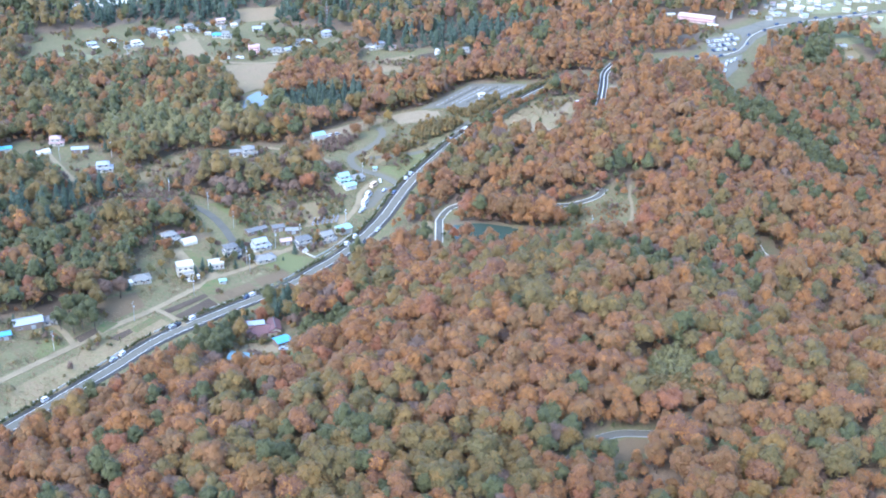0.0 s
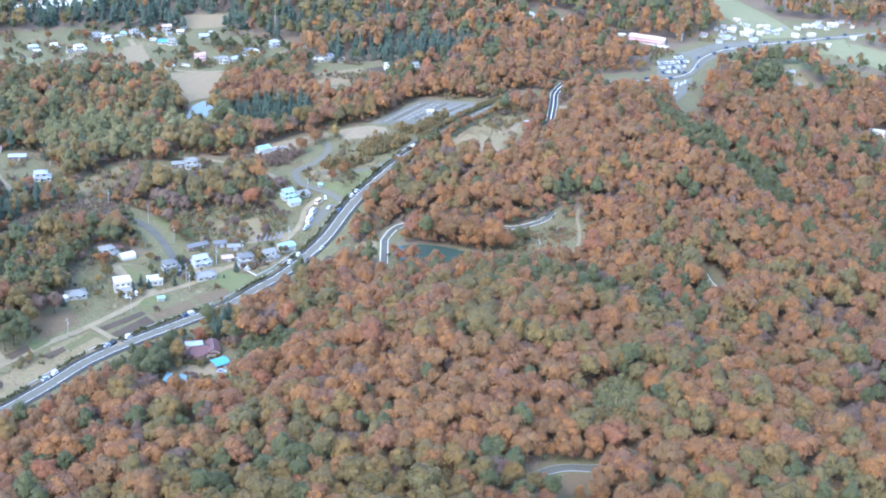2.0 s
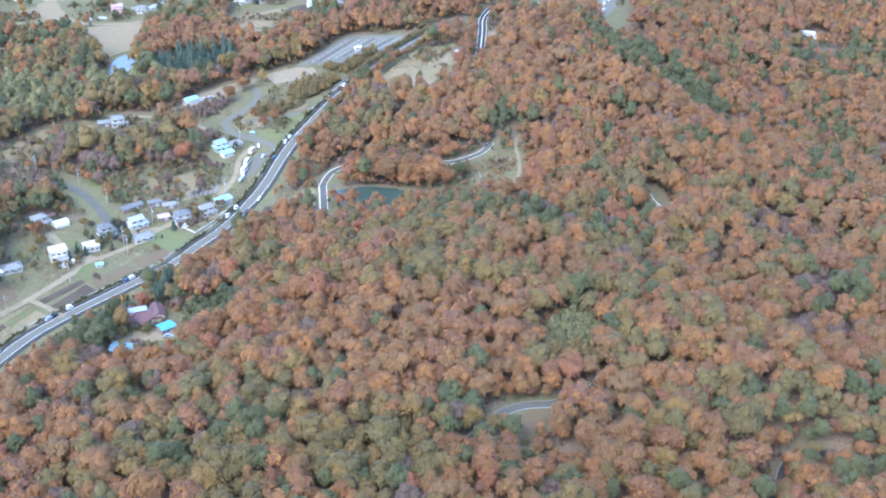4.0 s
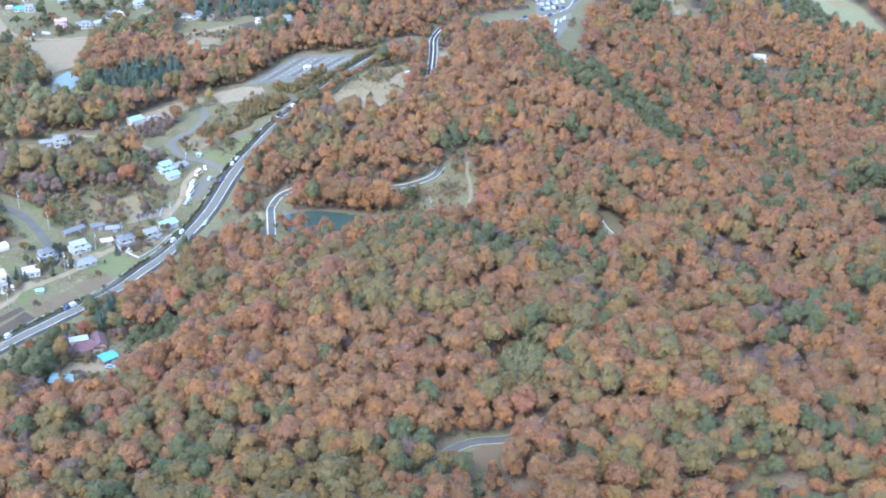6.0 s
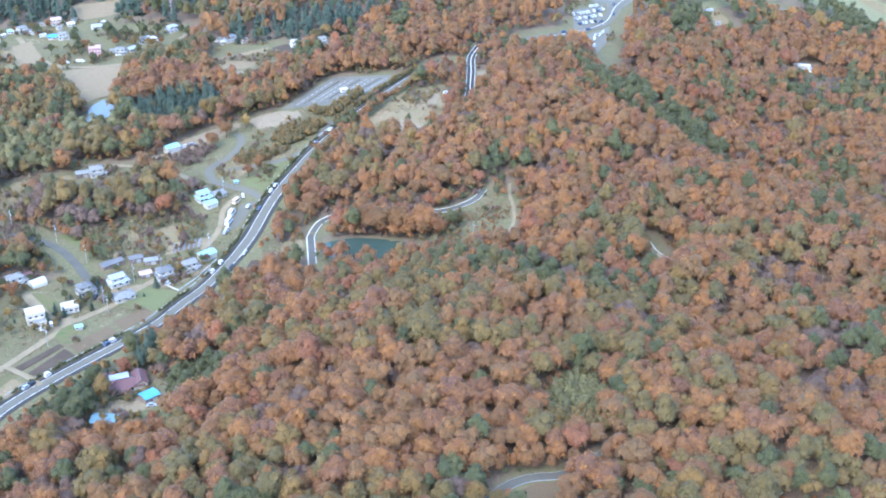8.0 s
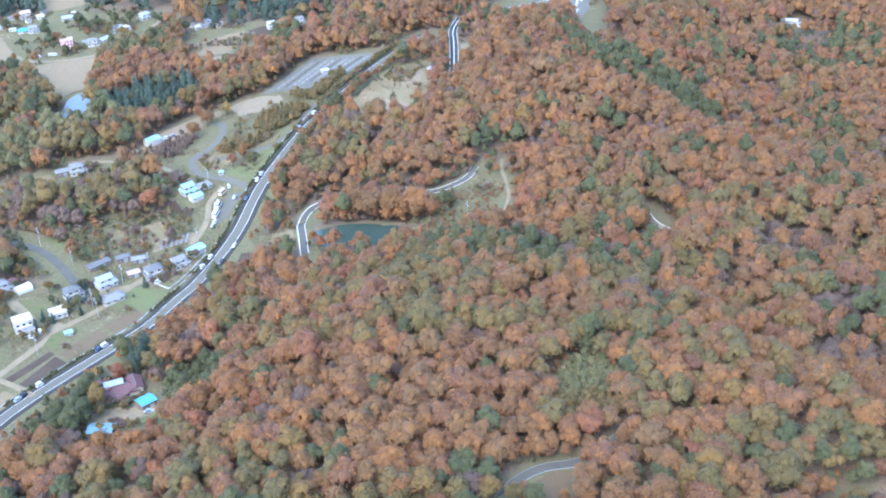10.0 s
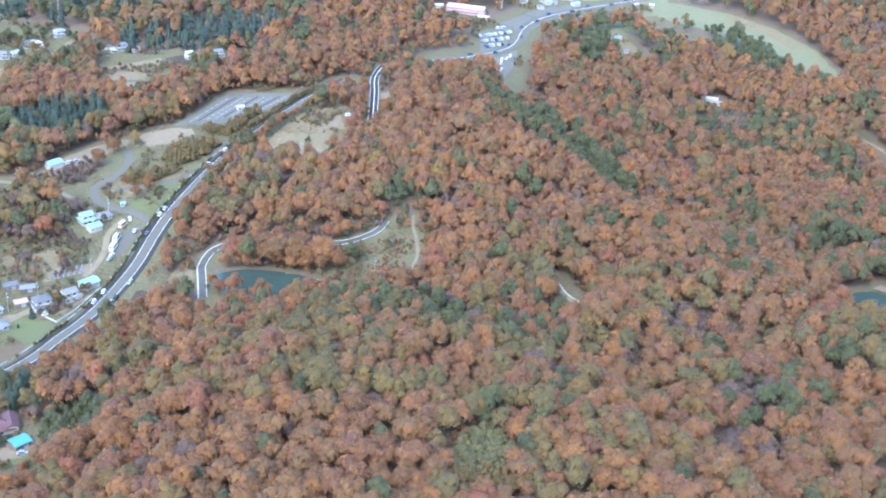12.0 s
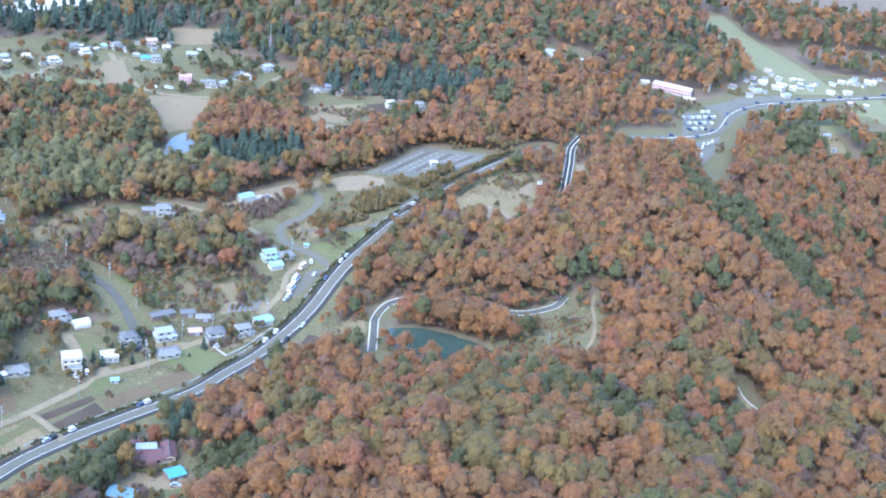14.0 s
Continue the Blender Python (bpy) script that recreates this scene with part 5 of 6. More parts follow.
def wall_openings(parent, L, W, z, per, w=1.7, h=1.2, short=1):
    for side, n, half in ((0, per, W / 2), (180, per, W / 2), (90, short, L / 2), (270, short, L / 2)):
        span = L if side % 180 == 0 else W
        for i in range(n):
            u = (i + 0.5) / n * span - span / 2
            window_part(parent, w, h, pose(0, 0, 0, 0, 0, side) @ pose(u, -half - 0.02, z))


def house(x, y, yaw, L, W, floors, roof, wall, label, style="hip", name="house", group="village houses"):
    e = thing(name, x, y, yaw, label, "house", group)
    e.scale = (0.8, 0.8, 0.85) if y < 900 else (0.7, 0.7, 0.75)
    part("foundation", box(L + 0.3, W + 0.3, 1.1, 0, 0, -0.7), M_CONCRETE, e)
    part("wall", box(L, W, 2.8, 0, 0, 0.35), wall, e)
    door = part("door", box(1.0, 0.08, 2.05, L * 0.12, -W / 2 - 0.03, 0.4), M_WOOD, e)
    part("handle", box(0.05, 0.1, 0.2, L * 0.12 + 0.35, -W / 2 - 0.1, 1.3), M_STEEL, door)
    wall_openings(e, L, W, 1.25, 3 if L > 9 else 2, short=2 if W > 7 else 1)
    if floors >= 2:
        part("skirt_roof", hip_roof(L, W, top=0.62), ROOF[roof], e, at=pose(0, 0, 3.1))
        l2, w2 = L * 0.74, W * 0.8
        s = e
        part("upper_wall", box(l2, w2, 2.9, -L * 0.08, 0, 3.2), wall, s)
        up = part("roof", (hip_roof if style == "hip" else gable_roof)(l2, w2), ROOF[roof], e, at=pose(-L * 0.08, 0, 6.1))
        part("ridge_cap", box(l2 * (0.4 if style == "hip" else 1.08), 0.4, 0.3, 0, 0, (w2 / 2 + 0.6) * (0.45 if style == "hip" else 0.5) - 0.15), ROOF["dark"], up)
        for side, n, half in ((0, 2, w2 / 2), (180, 2, w2 / 2), (90, 1, l2 / 2), (270, 1, l2 / 2)):
            span = l2 if side % 180 == 0 else w2
            for i in range(n):
                u = (i + 0.5) / n * span - span / 2
                window_part(e, 1.8, 1.3, pose(-L * 0.08, 0, 0) @ pose(0, 0, 0, 0, 0, side) @ pose(u, -half - 0.02, 4.1))
        bal = part("balcony", box(l2 * 0.6, 1.0, 0.15, -L * 0.08, -w2 / 2 - 0.5, 3.6), M_CONCRETE, e)
        bm = bmesh.new()
        for i in range(9):
            box(0.05, 0.05, 1.0, -L * 0.08 - l2 * 0.29 + i * l2 * 0.58 / 8, -w2 / 2 - 0.95, 3.7, bm=bm)
        box(l2 * 0.6, 0.06, 0.06, -L * 0.08, -w2 / 2 - 0.95, 4.7, bm=bm)
        part("railing", bm, M_FRAME, bal)
    else:
        up = part("roof", (hip_roof if style == "hip" else gable_roof)(L, W), ROOF[roof], e, at=pose(0, 0, 3.1))
        part("ridge_cap", box(L * (0.45 if style == "hip" else 1.08), 0.4, 0.3, 0, 0, (W / 2 + 0.6) * (0.45 if style == "hip" else 0.5) - 0.15), ROOF["dark"], up)
    part("porch_roof", gable_roof(2.4, 1.8, 0.35, 0.2, 0.15), ROOF[roof], e, at=pose(L * 0.12, -W / 2 - 1.0, 2.7))
    for sx in (-1, 1):
        part("porch_post", box(0.12, 0.12, 2.8, L * 0.12 + sx * 1.05, -W / 2 - 1.7, 0.0), M_WOOD, e)
    return e


def block_house(x, y, yaw, L, W, floors, wall, roof, label, name="building", group="village houses"):
    """A flat-roofed building with bands of windows."""
    e = thing(name, x, y, yaw, label, "building", group)
    e.scale = (0.85, 0.85, 0.9) if y < 900 else (0.7, 0.7, 0.75)
    part("foundation", box(L + 0.3, W + 0.3, 1.2, 0, 0, -0.8), M_CONCRETE, e)
    H = 2.9 * floors
    part("wall", box(L, W, H, 0, 0, 0.35), wall, e)
    part("roof", box(L + 0.5, W + 0.5, 0.35, 0, 0, H + 0.35, 0.05), ROOF[roof], e)
    bm = bmesh.new()
    for sx, sy, px, py in ((L + 0.5, 0.2, 0, W / 2 + 0.15), (L + 0.5, 0.2, 0, -W / 2 - 0.15), (0.2, W + 0.1, L / 2 + 0.15, 0), (0.2, W + 0.1, -L / 2 - 0.15, 0)):
        box(sx, sy, 0.4, px, py, H + 0.69, bm=bm)
    part("parapet", bm, wall, e)
    for k in range(floors):
        wall_openings(e, L, W, 1.2 + 2.9 * k, max(2, int(L / 3)), 1.8, 1.3, max(1, int(W / 4)))
        if k:
            part("balcony", box(L * 0.8, 1.1, 0.9, 0, -W / 2 - 0.57, 0.3 + 2.9 * k, 0.04), wall, e)
    part("door", box(1.1, 0.08, 2.1, L * 0.3, -W / 2 - 0.05, 0.36), M_WOOD, e)
    return e


def shed(x, y, yaw, L, W, h, roof, wall, label, name="shed", group="sheds and barns", pitch=0.32):
    e = thing(name, x, y, yaw, label, "shed", group)
    e.scale = (0.85, 0.85, 0.9) if y < 900 else (0.72, 0.72, 0.8)
    part("wall", box(L, W, h + 0.6, 0, 0, -0.6), wall, e)
    part("roof", gable_roof(L, W, pitch, 0.45, 0.14), ROOF[roof], e, at=pose(0, 0, h))
    part("door", box(min(2.6, L * 0.4), 0.1, min(2.3, h * 0.85), L * 0.15, -W / 2 - 0.06, 0.05), M_STEEL, e)
    window_part(e, 1.4, 0.9, pose(-L * 0.28, -W / 2 - 0.02, min(1.3, h * 0.45)))
    return e


def arched_shed(x, y, yaw, L, W, label):
    e = thing("arched_shed", x, y, yaw, label, "shed", "sheds and barns")
    bm = bmesh.new()
    n, rows = 14, []
    for u in (-L / 2, L / 2):
        rows.append([bm.verts.new((u, -W / 2 * math.cos(math.pi * i / n), 0.9 + W * 0.36 * math.sin(math.pi * i / n))) for i in range(n + 1)])
    for i in range(n):
        bm.faces.new((rows[0][i], rows[0][i + 1], rows[1][i + 1], rows[1][i]))
    for r in rows:
        bm.faces.new(r)
    bmesh.ops.recalc_face_normals(bm, faces=bm.faces[:])
    part("roof", bm, ROOF["white"], e)
    part("wall", box(L * 0.99, W * 0.99, 1.6, 0, 0, -0.7), M_WHITE, e)
    part("door", box(0.1, 2.2, 2.2, L / 2 + 0.06, 0, 0.0), M_STEEL, e)
    return e


house(-151, 664, 35, 12, 8, 2, "grey", M_WHITE, "two-storey white house with grey tiled roofs at the wood's edge")
shed(-147, 670, 35, 5, 4, 3.0, "red", M_WOOD, "small wooden shed with a red roof")
arched_shed(-141, 664, 35, 8, 6, "white arched shed beside a farmhouse")
block_house(-137, 630, 20, 10, 8, 2, M_CREAM, "white", "two-storey cream house with a flat white roof")
block_house(-134, 624.5, 20, 6.5, 4.5, 1, M_CREAM, "grey", "low cream annexe stepped in front of a house", name="annexe")
block_house(-122, 639, 20, 9, 7, 1, M_WHITE, "white", "low white box-shaped garage", name="garage")
house(-116, 655, 30, 11, 8, 2, "dark", M_WHITE, "two-storey house with dark grey tiled roofs by the lane")
house(-101, 663, 30, 12, 8, 2, "blue", M_WHITE, "two-storey white house with pale blue-grey roofs", "gable")
house(-97, 648, 30, 13, 8, 1, "grey", M_CREAM, "low house with a grey tiled hipped roof")
shed(-106, 681, 35, 14, 5.5, 2.6, "dark", M_WOOD, "long low wooden barn with a grey metal roof")
shed(-94, 685, 20, 8, 5, 3.0, "dark", M_WOOD, "dark-roofed wooden shed beside a barn")
shed(-86, 683, 10, 8, 5, 2.6, "grey", M_WOOD, "low grey-roofed store behind houses")
shed(-88, 670, 20, 7, 5, 2.6, "pink", M_WOOD, "low outbuilding with a faded brown roof")
house(-77, 668, 25, 13, 9, 2, "dark", M_WHITE, "large two-storey house with dark tiled roofs by the road")
house(-65, 674, 30, 11, 8, 2, "grey", M_WHITE, "white two-storey house with a shallow grey roof", "gable")
shed(-57, 685, 38, 10, 7, 3.6, "teal", M_WHITE, "shed with a pale teal metal roof at the roadside")
house(-61, 747, 30, 10, 8, 2, "teal", M_WHITE, "two-storey white house with pale teal roofs", "gable")
shed(-115.5, 620.5, 20, 4, 3, 2.2, "teal", M_WHITE, "tiny white hut with a teal roof by the lane", name="hut")
shed(-57, 739, 30, 8, 6, 3.0, "teal", M_WHITE, "white workshop with a pale teal roof")
house(-53, 750, 30, 10, 7, 1, "grey", M_CREAM, "low house with a grey tiled roof")
house(-124, 788, 15, 12, 9, 2, "grey", M_WHITE, "white two-storey farmhouse with grey roofs on a meadow")
shed(-133, 788, 15, 9, 6, 3.2, "grey", M_WOOD, "grey-roofed barn beside a farmhouse")
shed(-83, 814, 35, 10, 7, 4.2, "teal", M_WHITE, "white and green barn with a pale roof on a gravel yard", name="barn")
def farmhouse(x, y, yaw):
    """An old farmhouse: a long hipped block, a cross wing and a raised roof of metal sheet."""
    e = thing("farmhouse", x, y, yaw, "large old farmhouse with maroon tiled roofs in a yard", "house", "village houses")
    part("foundation", box(14.4, 8.3, 1.1, 0, 0, -0.7), M_CONCRETE, e)
    part("wall", box(14, 8, 3.0, 0, 0, 0.35), M_CREAM, e)
    main = part("roof", hip_roof(14, 8, 0.5, 0.8), ROOF["red"], e, at=pose(0, 0, 3.35))
    part("ridge_cap", box(6.5, 0.45, 0.3, 0, 0, 1.95), ROOF["dark"], main)
    part("wing_wall", box(5, 9.5, 3.8, 6.2, 0.6, 0.35), M_CREAM, e)
    wing = part("wing_roof", gable_roof(9.5, 5, 0.5, 0.7), ROOF["red"], e, at=pose(6.2, 0.6, 4.15, 0, 0, 90))
    part("ridge_cap", box(10.6, 0.4, 0.3, 0, 0, 1.45), ROOF["dark"], wing)
    part("upper_wall", box(7.5, 3.6, 1.8, -2.6, 1.6, 4.2), M_PINK, e)
    part("metal_roof", gable_roof(7.5, 3.6, 0.25, 0.5, 0.14), ROOF["blue"], e, "pale blue-grey sheet metal roof", at=pose(-2.6, 1.6, 6.0))
    part("porch_roof", gable_roof(3.6, 2.2, 0.35, 0.3, 0.15), ROOF["red"], e, at=pose(-1, -5.0, 2.8))
    for sx in (-1, 1):
        part("porch_post", box(0.14, 0.14, 2.9, -1 + 1.5 * sx, -5.9, 0.0), M_WOOD, e)
    door = part("door", box(1.7, 0.08, 2.05, -1, -4.03, 0.4), M_WOOD, e)
    part("handle", box(0.05, 0.1, 0.2, -0.8, -4.1, 1.3), M_STEEL, door)
    wall_openings(e, 14, 8, 1.25, 4, 1.9, 1.3, 1)
    return e


farmhouse(-87, 561, 14)
shed(-96, 571, 14, 5, 4, 2.8, "red", M_WOOD, "small wooden outhouse with a maroon roof")
low_hedge = smooth_line([(-97, 552), (-92, 550.5), (-86, 550), (-81, 552)], 1.1)
lx, ly = np.array(low_hedge).T
stuff_forest("garden_hedge", "pine", lx, ly, rng.uniform(0.16, 0.24, len(lx)), rng.uniform(0, 1, len(lx)), 60, 1.2, 6, "clipped dark hedge round a farmyard", "hedge")
patch("lawn", [(-80, 536), (-70, 538), (-66, 526), (-78, 524)], M_GRASS, 0.13, "bright green kitchen garden below a farmyard", 0.8)
shed(-75.5, 546, 35, 8, 7, 3.4, "bright", M_WOOD, "shed with a bright sky-blue metal roof", pitch=0.2)
shed(-93, 530, -12, 12, 8, 3.0, "faded", M_WOOD, "low barn with a faded blue metal roof", pitch=0.15)
house(-158, 618, 25, 12, 8, 1, "grey", M_CREAM, "low farmhouse with weathered grey roof")
shed(-164, 612, 35, 6, 4, 2.5, "white", M_WHITE, "small white store beside a farmhouse")
shed(-200, 561, 25, 16, 8, 3.8, "blue", M_WOOD, "long farm building with a grey-blue roof beside the drive", name="barn")
shed(-208, 548, 25, 8, 5, 3.0, "bright", M_WOOD, "shed with a bright blue sheet over its front")
house(-191, 566, 25, 8, 7, 1, "dark", M_CREAM, "low dark-roofed house at the end of a dirt drive")
house(-250, 800, 10, 11, 8, 2, "pink", M_CREAM, "two-storey house with a faded pink roof among fields")
house(-209, 757, 15, 12, 8, 2, "blue", M_WHITE, "white house with blue-grey roofs beside the wood")
shed(-232, 788, 10, 12, 6, 3.2, "blue", M_WOOD, "long pale-roofed farm shed")
shed(-278, 783, 20, 9, 6, 3.2, "bright", M_WHITE, "shed with a bright blue roof")
arched_shed(-254, 782, 40, 9, 5, "white arched greenhouse in a garden")
block_house(-152, 1016, 5, 12, 9, 3, M_PINK, "pink", "three-storey pinkish house above brown paddies", group="far hamlet houses")
FAR = [(-133, 1015, 12, 8, "grey", M_WHITE, 2), (-126, 1020, 9, 7, "blue", M_CREAM, 1), (-111, 1032, 12, 8, "white", M_WHITE, 2), (-118, 1034, 8, 6, "dark", M_WHITE, 2), (-97, 1054, 14, 9, "blue", M_WHITE, 2), (-106, 1010, 8, 5, "white", M_WHITE, 1),
       (-52, 1015, 15, 8, "blue", M_WHITE, 2), (-58, 1012, 6, 5, "white", M_WHITE, 1), (-42, 1009, 9, 7, "pink", M_CREAM, 1), (-5, 983, 9, 7, "white", M_WHITE, 2), (5, 983, 12, 8, "blue", M_WHITE, 2), (15, 981, 10, 7, "grey", M_WHITE, 2),
       (-188, 1058, 11, 8, "bright", M_WHITE, 1), (-180, 1056, 11, 8, "grey", M_WHITE, 2), (-213, 1073, 13, 8, "grey", M_CREAM, 2), (-204, 1070, 9, 7, "blue", M_WHITE, 1), (-231, 1052, 11, 8, "white", M_WHITE, 2), (-241, 1058, 12, 8, "grey", M_WHITE, 2),
       (-247, 1027, 13, 8, "white", M_CREAM, 2), (-266, 1024, 10, 8, "white", M_WHITE, 2), (-282, 1022, 10, 7, "blue", M_WHITE, 1), (-189, 1088, 14, 9, "pink", M_CREAM, 2), (-178, 1084, 8, 6, "white", M_WHITE, 1), (-157, 1075, 12, 7, "blue", M_WHITE, 1), (-222, 1072, 7, 6, "teal", M_WHITE, 1)]
COLOUR_WORDS = {"grey": "grey", "blue": "blue-grey", "white": "white", "dark": "dark grey", "pink": "faded pink", "bright": "bright blue", "teal": "pale teal", "red": "maroon"}
for i, (hx, hy, L, W, roof, wall, fl) in enumerate(FAR):
    house(hx, hy, 5 + (i * 37) % 40, L, W, fl, roof, wall, f"{'two-storey' if fl == 2 else 'low'} house with {COLOUR_WORDS[roof]} roof in a far hamlet", "gable" if i % 2 else "hip", group="far hamlet houses")
fr = random.Random(8)
for hx, hy, L, W, roof, wall, fl in FAR:
    for _ in range(fr.choice((0, 1, 1, 2))):
        a = fr.uniform(0, 6.28)
        bx, by = hx + fr.uniform(8.5, 12) * math.cos(a), hy + fr.uniform(7.5, 10) * math.sin(a)
        if near_line(np.array([bx]), np.array([by]), VILLANE, 5)[0] or min((bx - q[0]) ** 2 + (by - q[1]) ** 2 for q in FAR) < 49:
            continue
        top = fr.choice(["grey", "dark", "grey", "blue", "white"])
        shed(bx, by, fr.uniform(0, 60), fr.uniform(5, 8), fr.uniform(4, 5.5), 2.6, top, fr.choice([M_WOOD, M_CREAM, M_WHITE]), f"small outbuilding with {COLOUR_WORDS[top]} roof beside a far house", name="outbuilding", group="far hamlet outbuildings")
block_house(206, 1072, -22, 42, 12, 2, M_PINK, "white", "long pinkish roadside building with white roof", group="town buildings")
block_house(236, 1088, -22, 7, 7, 3, M_WHITE, "white", "narrow white three-storey building by the town road", group="town buildings")
TOWN = [(217, 1058, 20, 9, "white"), (186, 1081, 14, 8, "white"), (288, 1124, 16, 10, "white"), (279, 1102, 14, 9, "blue"), (298, 1116, 18, 10, "white"), (302, 1101, 14, 9, "blue"), (270, 1090, 12, 8, "grey"), (312, 1120, 12, 8, "white"), (317, 1033, 16, 7, "blue"), (312, 988, 14, 5, "white"), (328, 991, 14, 5, "white"), (318, 1010, 8, 6, "grey"), (338, 1060, 14, 8, "blue"), (346, 1066, 9, 7, "grey"), (343, 1121, 14, 8, "white"), (358, 1125, 14, 8, "white"), (386, 1158, 20, 9, "white"), (372, 1150, 12, 8, "grey"), (322, 1140, 9, 6, "white"), (366, 1100, 10, 7, "white")]
for i, (hx, hy, L, W, roof) in enumerate(TOWN):
    shed(hx, hy, (i * 29) % 50 - 20, L * 0.62, W * 0.8, 3.2, roof, M_CREAM if i % 3 == 1 else M_WHITE, f"pale building with {COLOUR_WORDS[roof]} roof along the town road", name="building", group="town buildings", pitch=0.25)
shed(-43, 763, 20, 2.8, 2.4, 2.2, "teal", M_WHITE, "small white roadside shelter with a teal roof", name="shelter", group="")
rr = random.Random(5)
for i in range(78):
    u = rr.random()
    if i < 44:
        hx, hy = 262 + 140 * u + rr.uniform(-8, 8), 1082 + 68 * u + rr.choice((-1, 1)) * rr.uniform(8, 26)
    elif i < 56:
        hx, hy = rr.gauss(296, 16), rr.gauss(1130, 14)
    else:
        hx, hy = 335 + rr.uniform(0, 170), 1170 + rr.uniform(0, 250)
    if not near_line(np.array([hx]), np.array([hy]), TOWNROAD, 8)[0] and not near_line(np.array([hx]), np.array([hy]), TOWNROAD2, 7)[0]:
        roof = rr.choice(["white", "blue", "grey", "white", "dark", "grey", "pink"])
        shed(hx, hy, rr.uniform(-40, 40), rr.uniform(4, 8), rr.uniform(3.6, 5.4), 2.8, roof, rr.choice([M_WHITE, M_CREAM]), f"small {COLOUR_WORDS[roof]}-roofed building in the valley town", name="building", group="town buildings", pitch=0.4)
shed(358, 934, -25, 16, 6, 3.2, "white", M_WHITE, "long white-roofed barn at the wood's edge", name="barn")
shed(366, 926, -20, 14, 6, 3.0, "blue", M_WHITE, "blue-grey barn at the wood's edge", name="barn")
shed(25, 878, 20, 5, 3.6, 2.4, "white", M_WHITE, "small white booth on an empty car park", name="booth", group="")

# Worn bay lines and planted strips of the car park.
for k in range(9):
    u = 0.08 + 0.105 * k
    a = Vector((-12, 862)).lerp(Vector((38, 870)), u)
    c = Vector((17, 903)).lerp(Vector((60, 894)), u)
    if k % 3 == 1:
        strip = ribbon("planted_strip", smooth_line([tuple(a.lerp(c, 0.06)), tuple(a.lerp(c, 0.5)), tuple(a.lerp(c, 0.94))], 4.0), -0.45, 0.45, M_ASPHALT, 0.24, 0.2)
        tagged(strip, "narrow dark strip between parking rows", "planting", kind="structure")
        continue
    for q in range(8):
        v = 0.06 + 0.112 * q
        strip = ribbon("bay_line", smooth_line([tuple(a.lerp(c, v)), tuple(a.lerp(c, v + 0.075))], 2.0), -0.3, 0.3, M_WORN_PAINT, 0.2, 0.1)
        tagged(strip, "worn pale bay marking on asphalt", "marking", kind="structure")

# ---- vehicles ----


def car_model(paint, L=4.3, W=1.7, h=1.5, van=False, name="car", label="", group="cars"):
    e = tagged(new(name), label, "car", group)
    part("body", box(L, W, h * 0.45, 0, 0, 0.3, 0.12), CAR_PAINT[paint], e)
    bm = bmesh.new()
    l2 = L * (0.82 if van else 0.56)
    box(l2, W * 0.92, h * 0.5, -L * 0.06, 0, 0.28 + h * 0.45, bm=bm)
    for v in bm.verts:
        if v.co.z > 0.4 + h * 0.5:
            v.co.x = -L * 0.06 + (v.co.x + L * 0.06) * (0.94 if van else 0.76)
            v.co.y *= 0.88
    part("roof", bm, CAR_PAINT[paint], e)
    z = 0.36 + h * 0.5
    for s in (-1, 1):
        part("side_window", box(l2 * 0.8, 0.05, h * 0.26, -L * 0.06, s * W * 0.45, z), M_GLASS, e)
    part("windscreen", box(0.06, W * 0.78, h * 0.28, -L * 0.06 + l2 * (0.485 if van else 0.45), 0, z), M_GLASS, e)
    part("rear_window", box(0.06, W * 0.72, h * 0.25, -L * 0.06 - l2 * (0.485 if van else 0.45), 0, z), M_GLASS, e)
    for sx in (-1, 1):
        for sy in (-1, 1):
            bm = bmesh.new()
            bmesh.ops.create_cone(bm, cap_ends=True, segments=12, radius1=0.31, radius2=0.31, depth=0.2, matrix=pose(sx * L * 0.31, sy * W * 0.46, 0.31, 90))
            part("wheel", bm, M_TYRE, e)
        part("headlight" if sx > 0 else "tail_light", box(0.06, W * 0.7, 0.12, sx * (L / 2 + 0.01), 0, 0.62), M_FRAME, e)
    return e


def put_on_ground(first, x, y, yaw, lift=0.0):
    return copy_thing(first, pose(x, y, hz(x, y) + lift, 0, 0, yaw))


CARS = {
    "white": car_model("white", 3.5, 1.6, 1.7, True, "car", "small white box-shaped car on asphalt"),
    "silver": car_model("silver", label="silver saloon car on asphalt"),
    "black": car_model("black", label="black saloon car on asphalt"),
    "blue": car_model("blue", label="dark blue car on asphalt"),
}
TRUCK = car_model("white", 7.0, 2.4, 3.2, True, "truck", "white parked box truck on a gravel yard", "parked trucks")
TARPED = car_model("tan", 6.0, 2.3, 2.8, True, "truck", "parked truck under a tan tarpaulin", "parked trucks")
for i, c in enumerate(CARS.values()):
    x0, y0 = offsets(ROAD, -4.0)[30 + 14 * i]
    c.matrix_basis = pose(x0, y0, hz(x0, y0) + 0.22, 0, 0, 55)
TRUCK.matrix_basis = pose(-45, 728, hz(-45, 728) + 0.12, 0, 0, 70)
TARPED.matrix_basis = pose(-42.5, 741, hz(-42.5, 741) + 0.12, 0, 0, 60)
put_on_ground(TRUCK, -46.5, 719, 72, 0.12)


def road_heading(line, i):
    (x0, y0), (x1, y1) = line[i - 1], line[i + 1]
    return math.degrees(math.atan2(y1 - y0, x1 - x0))


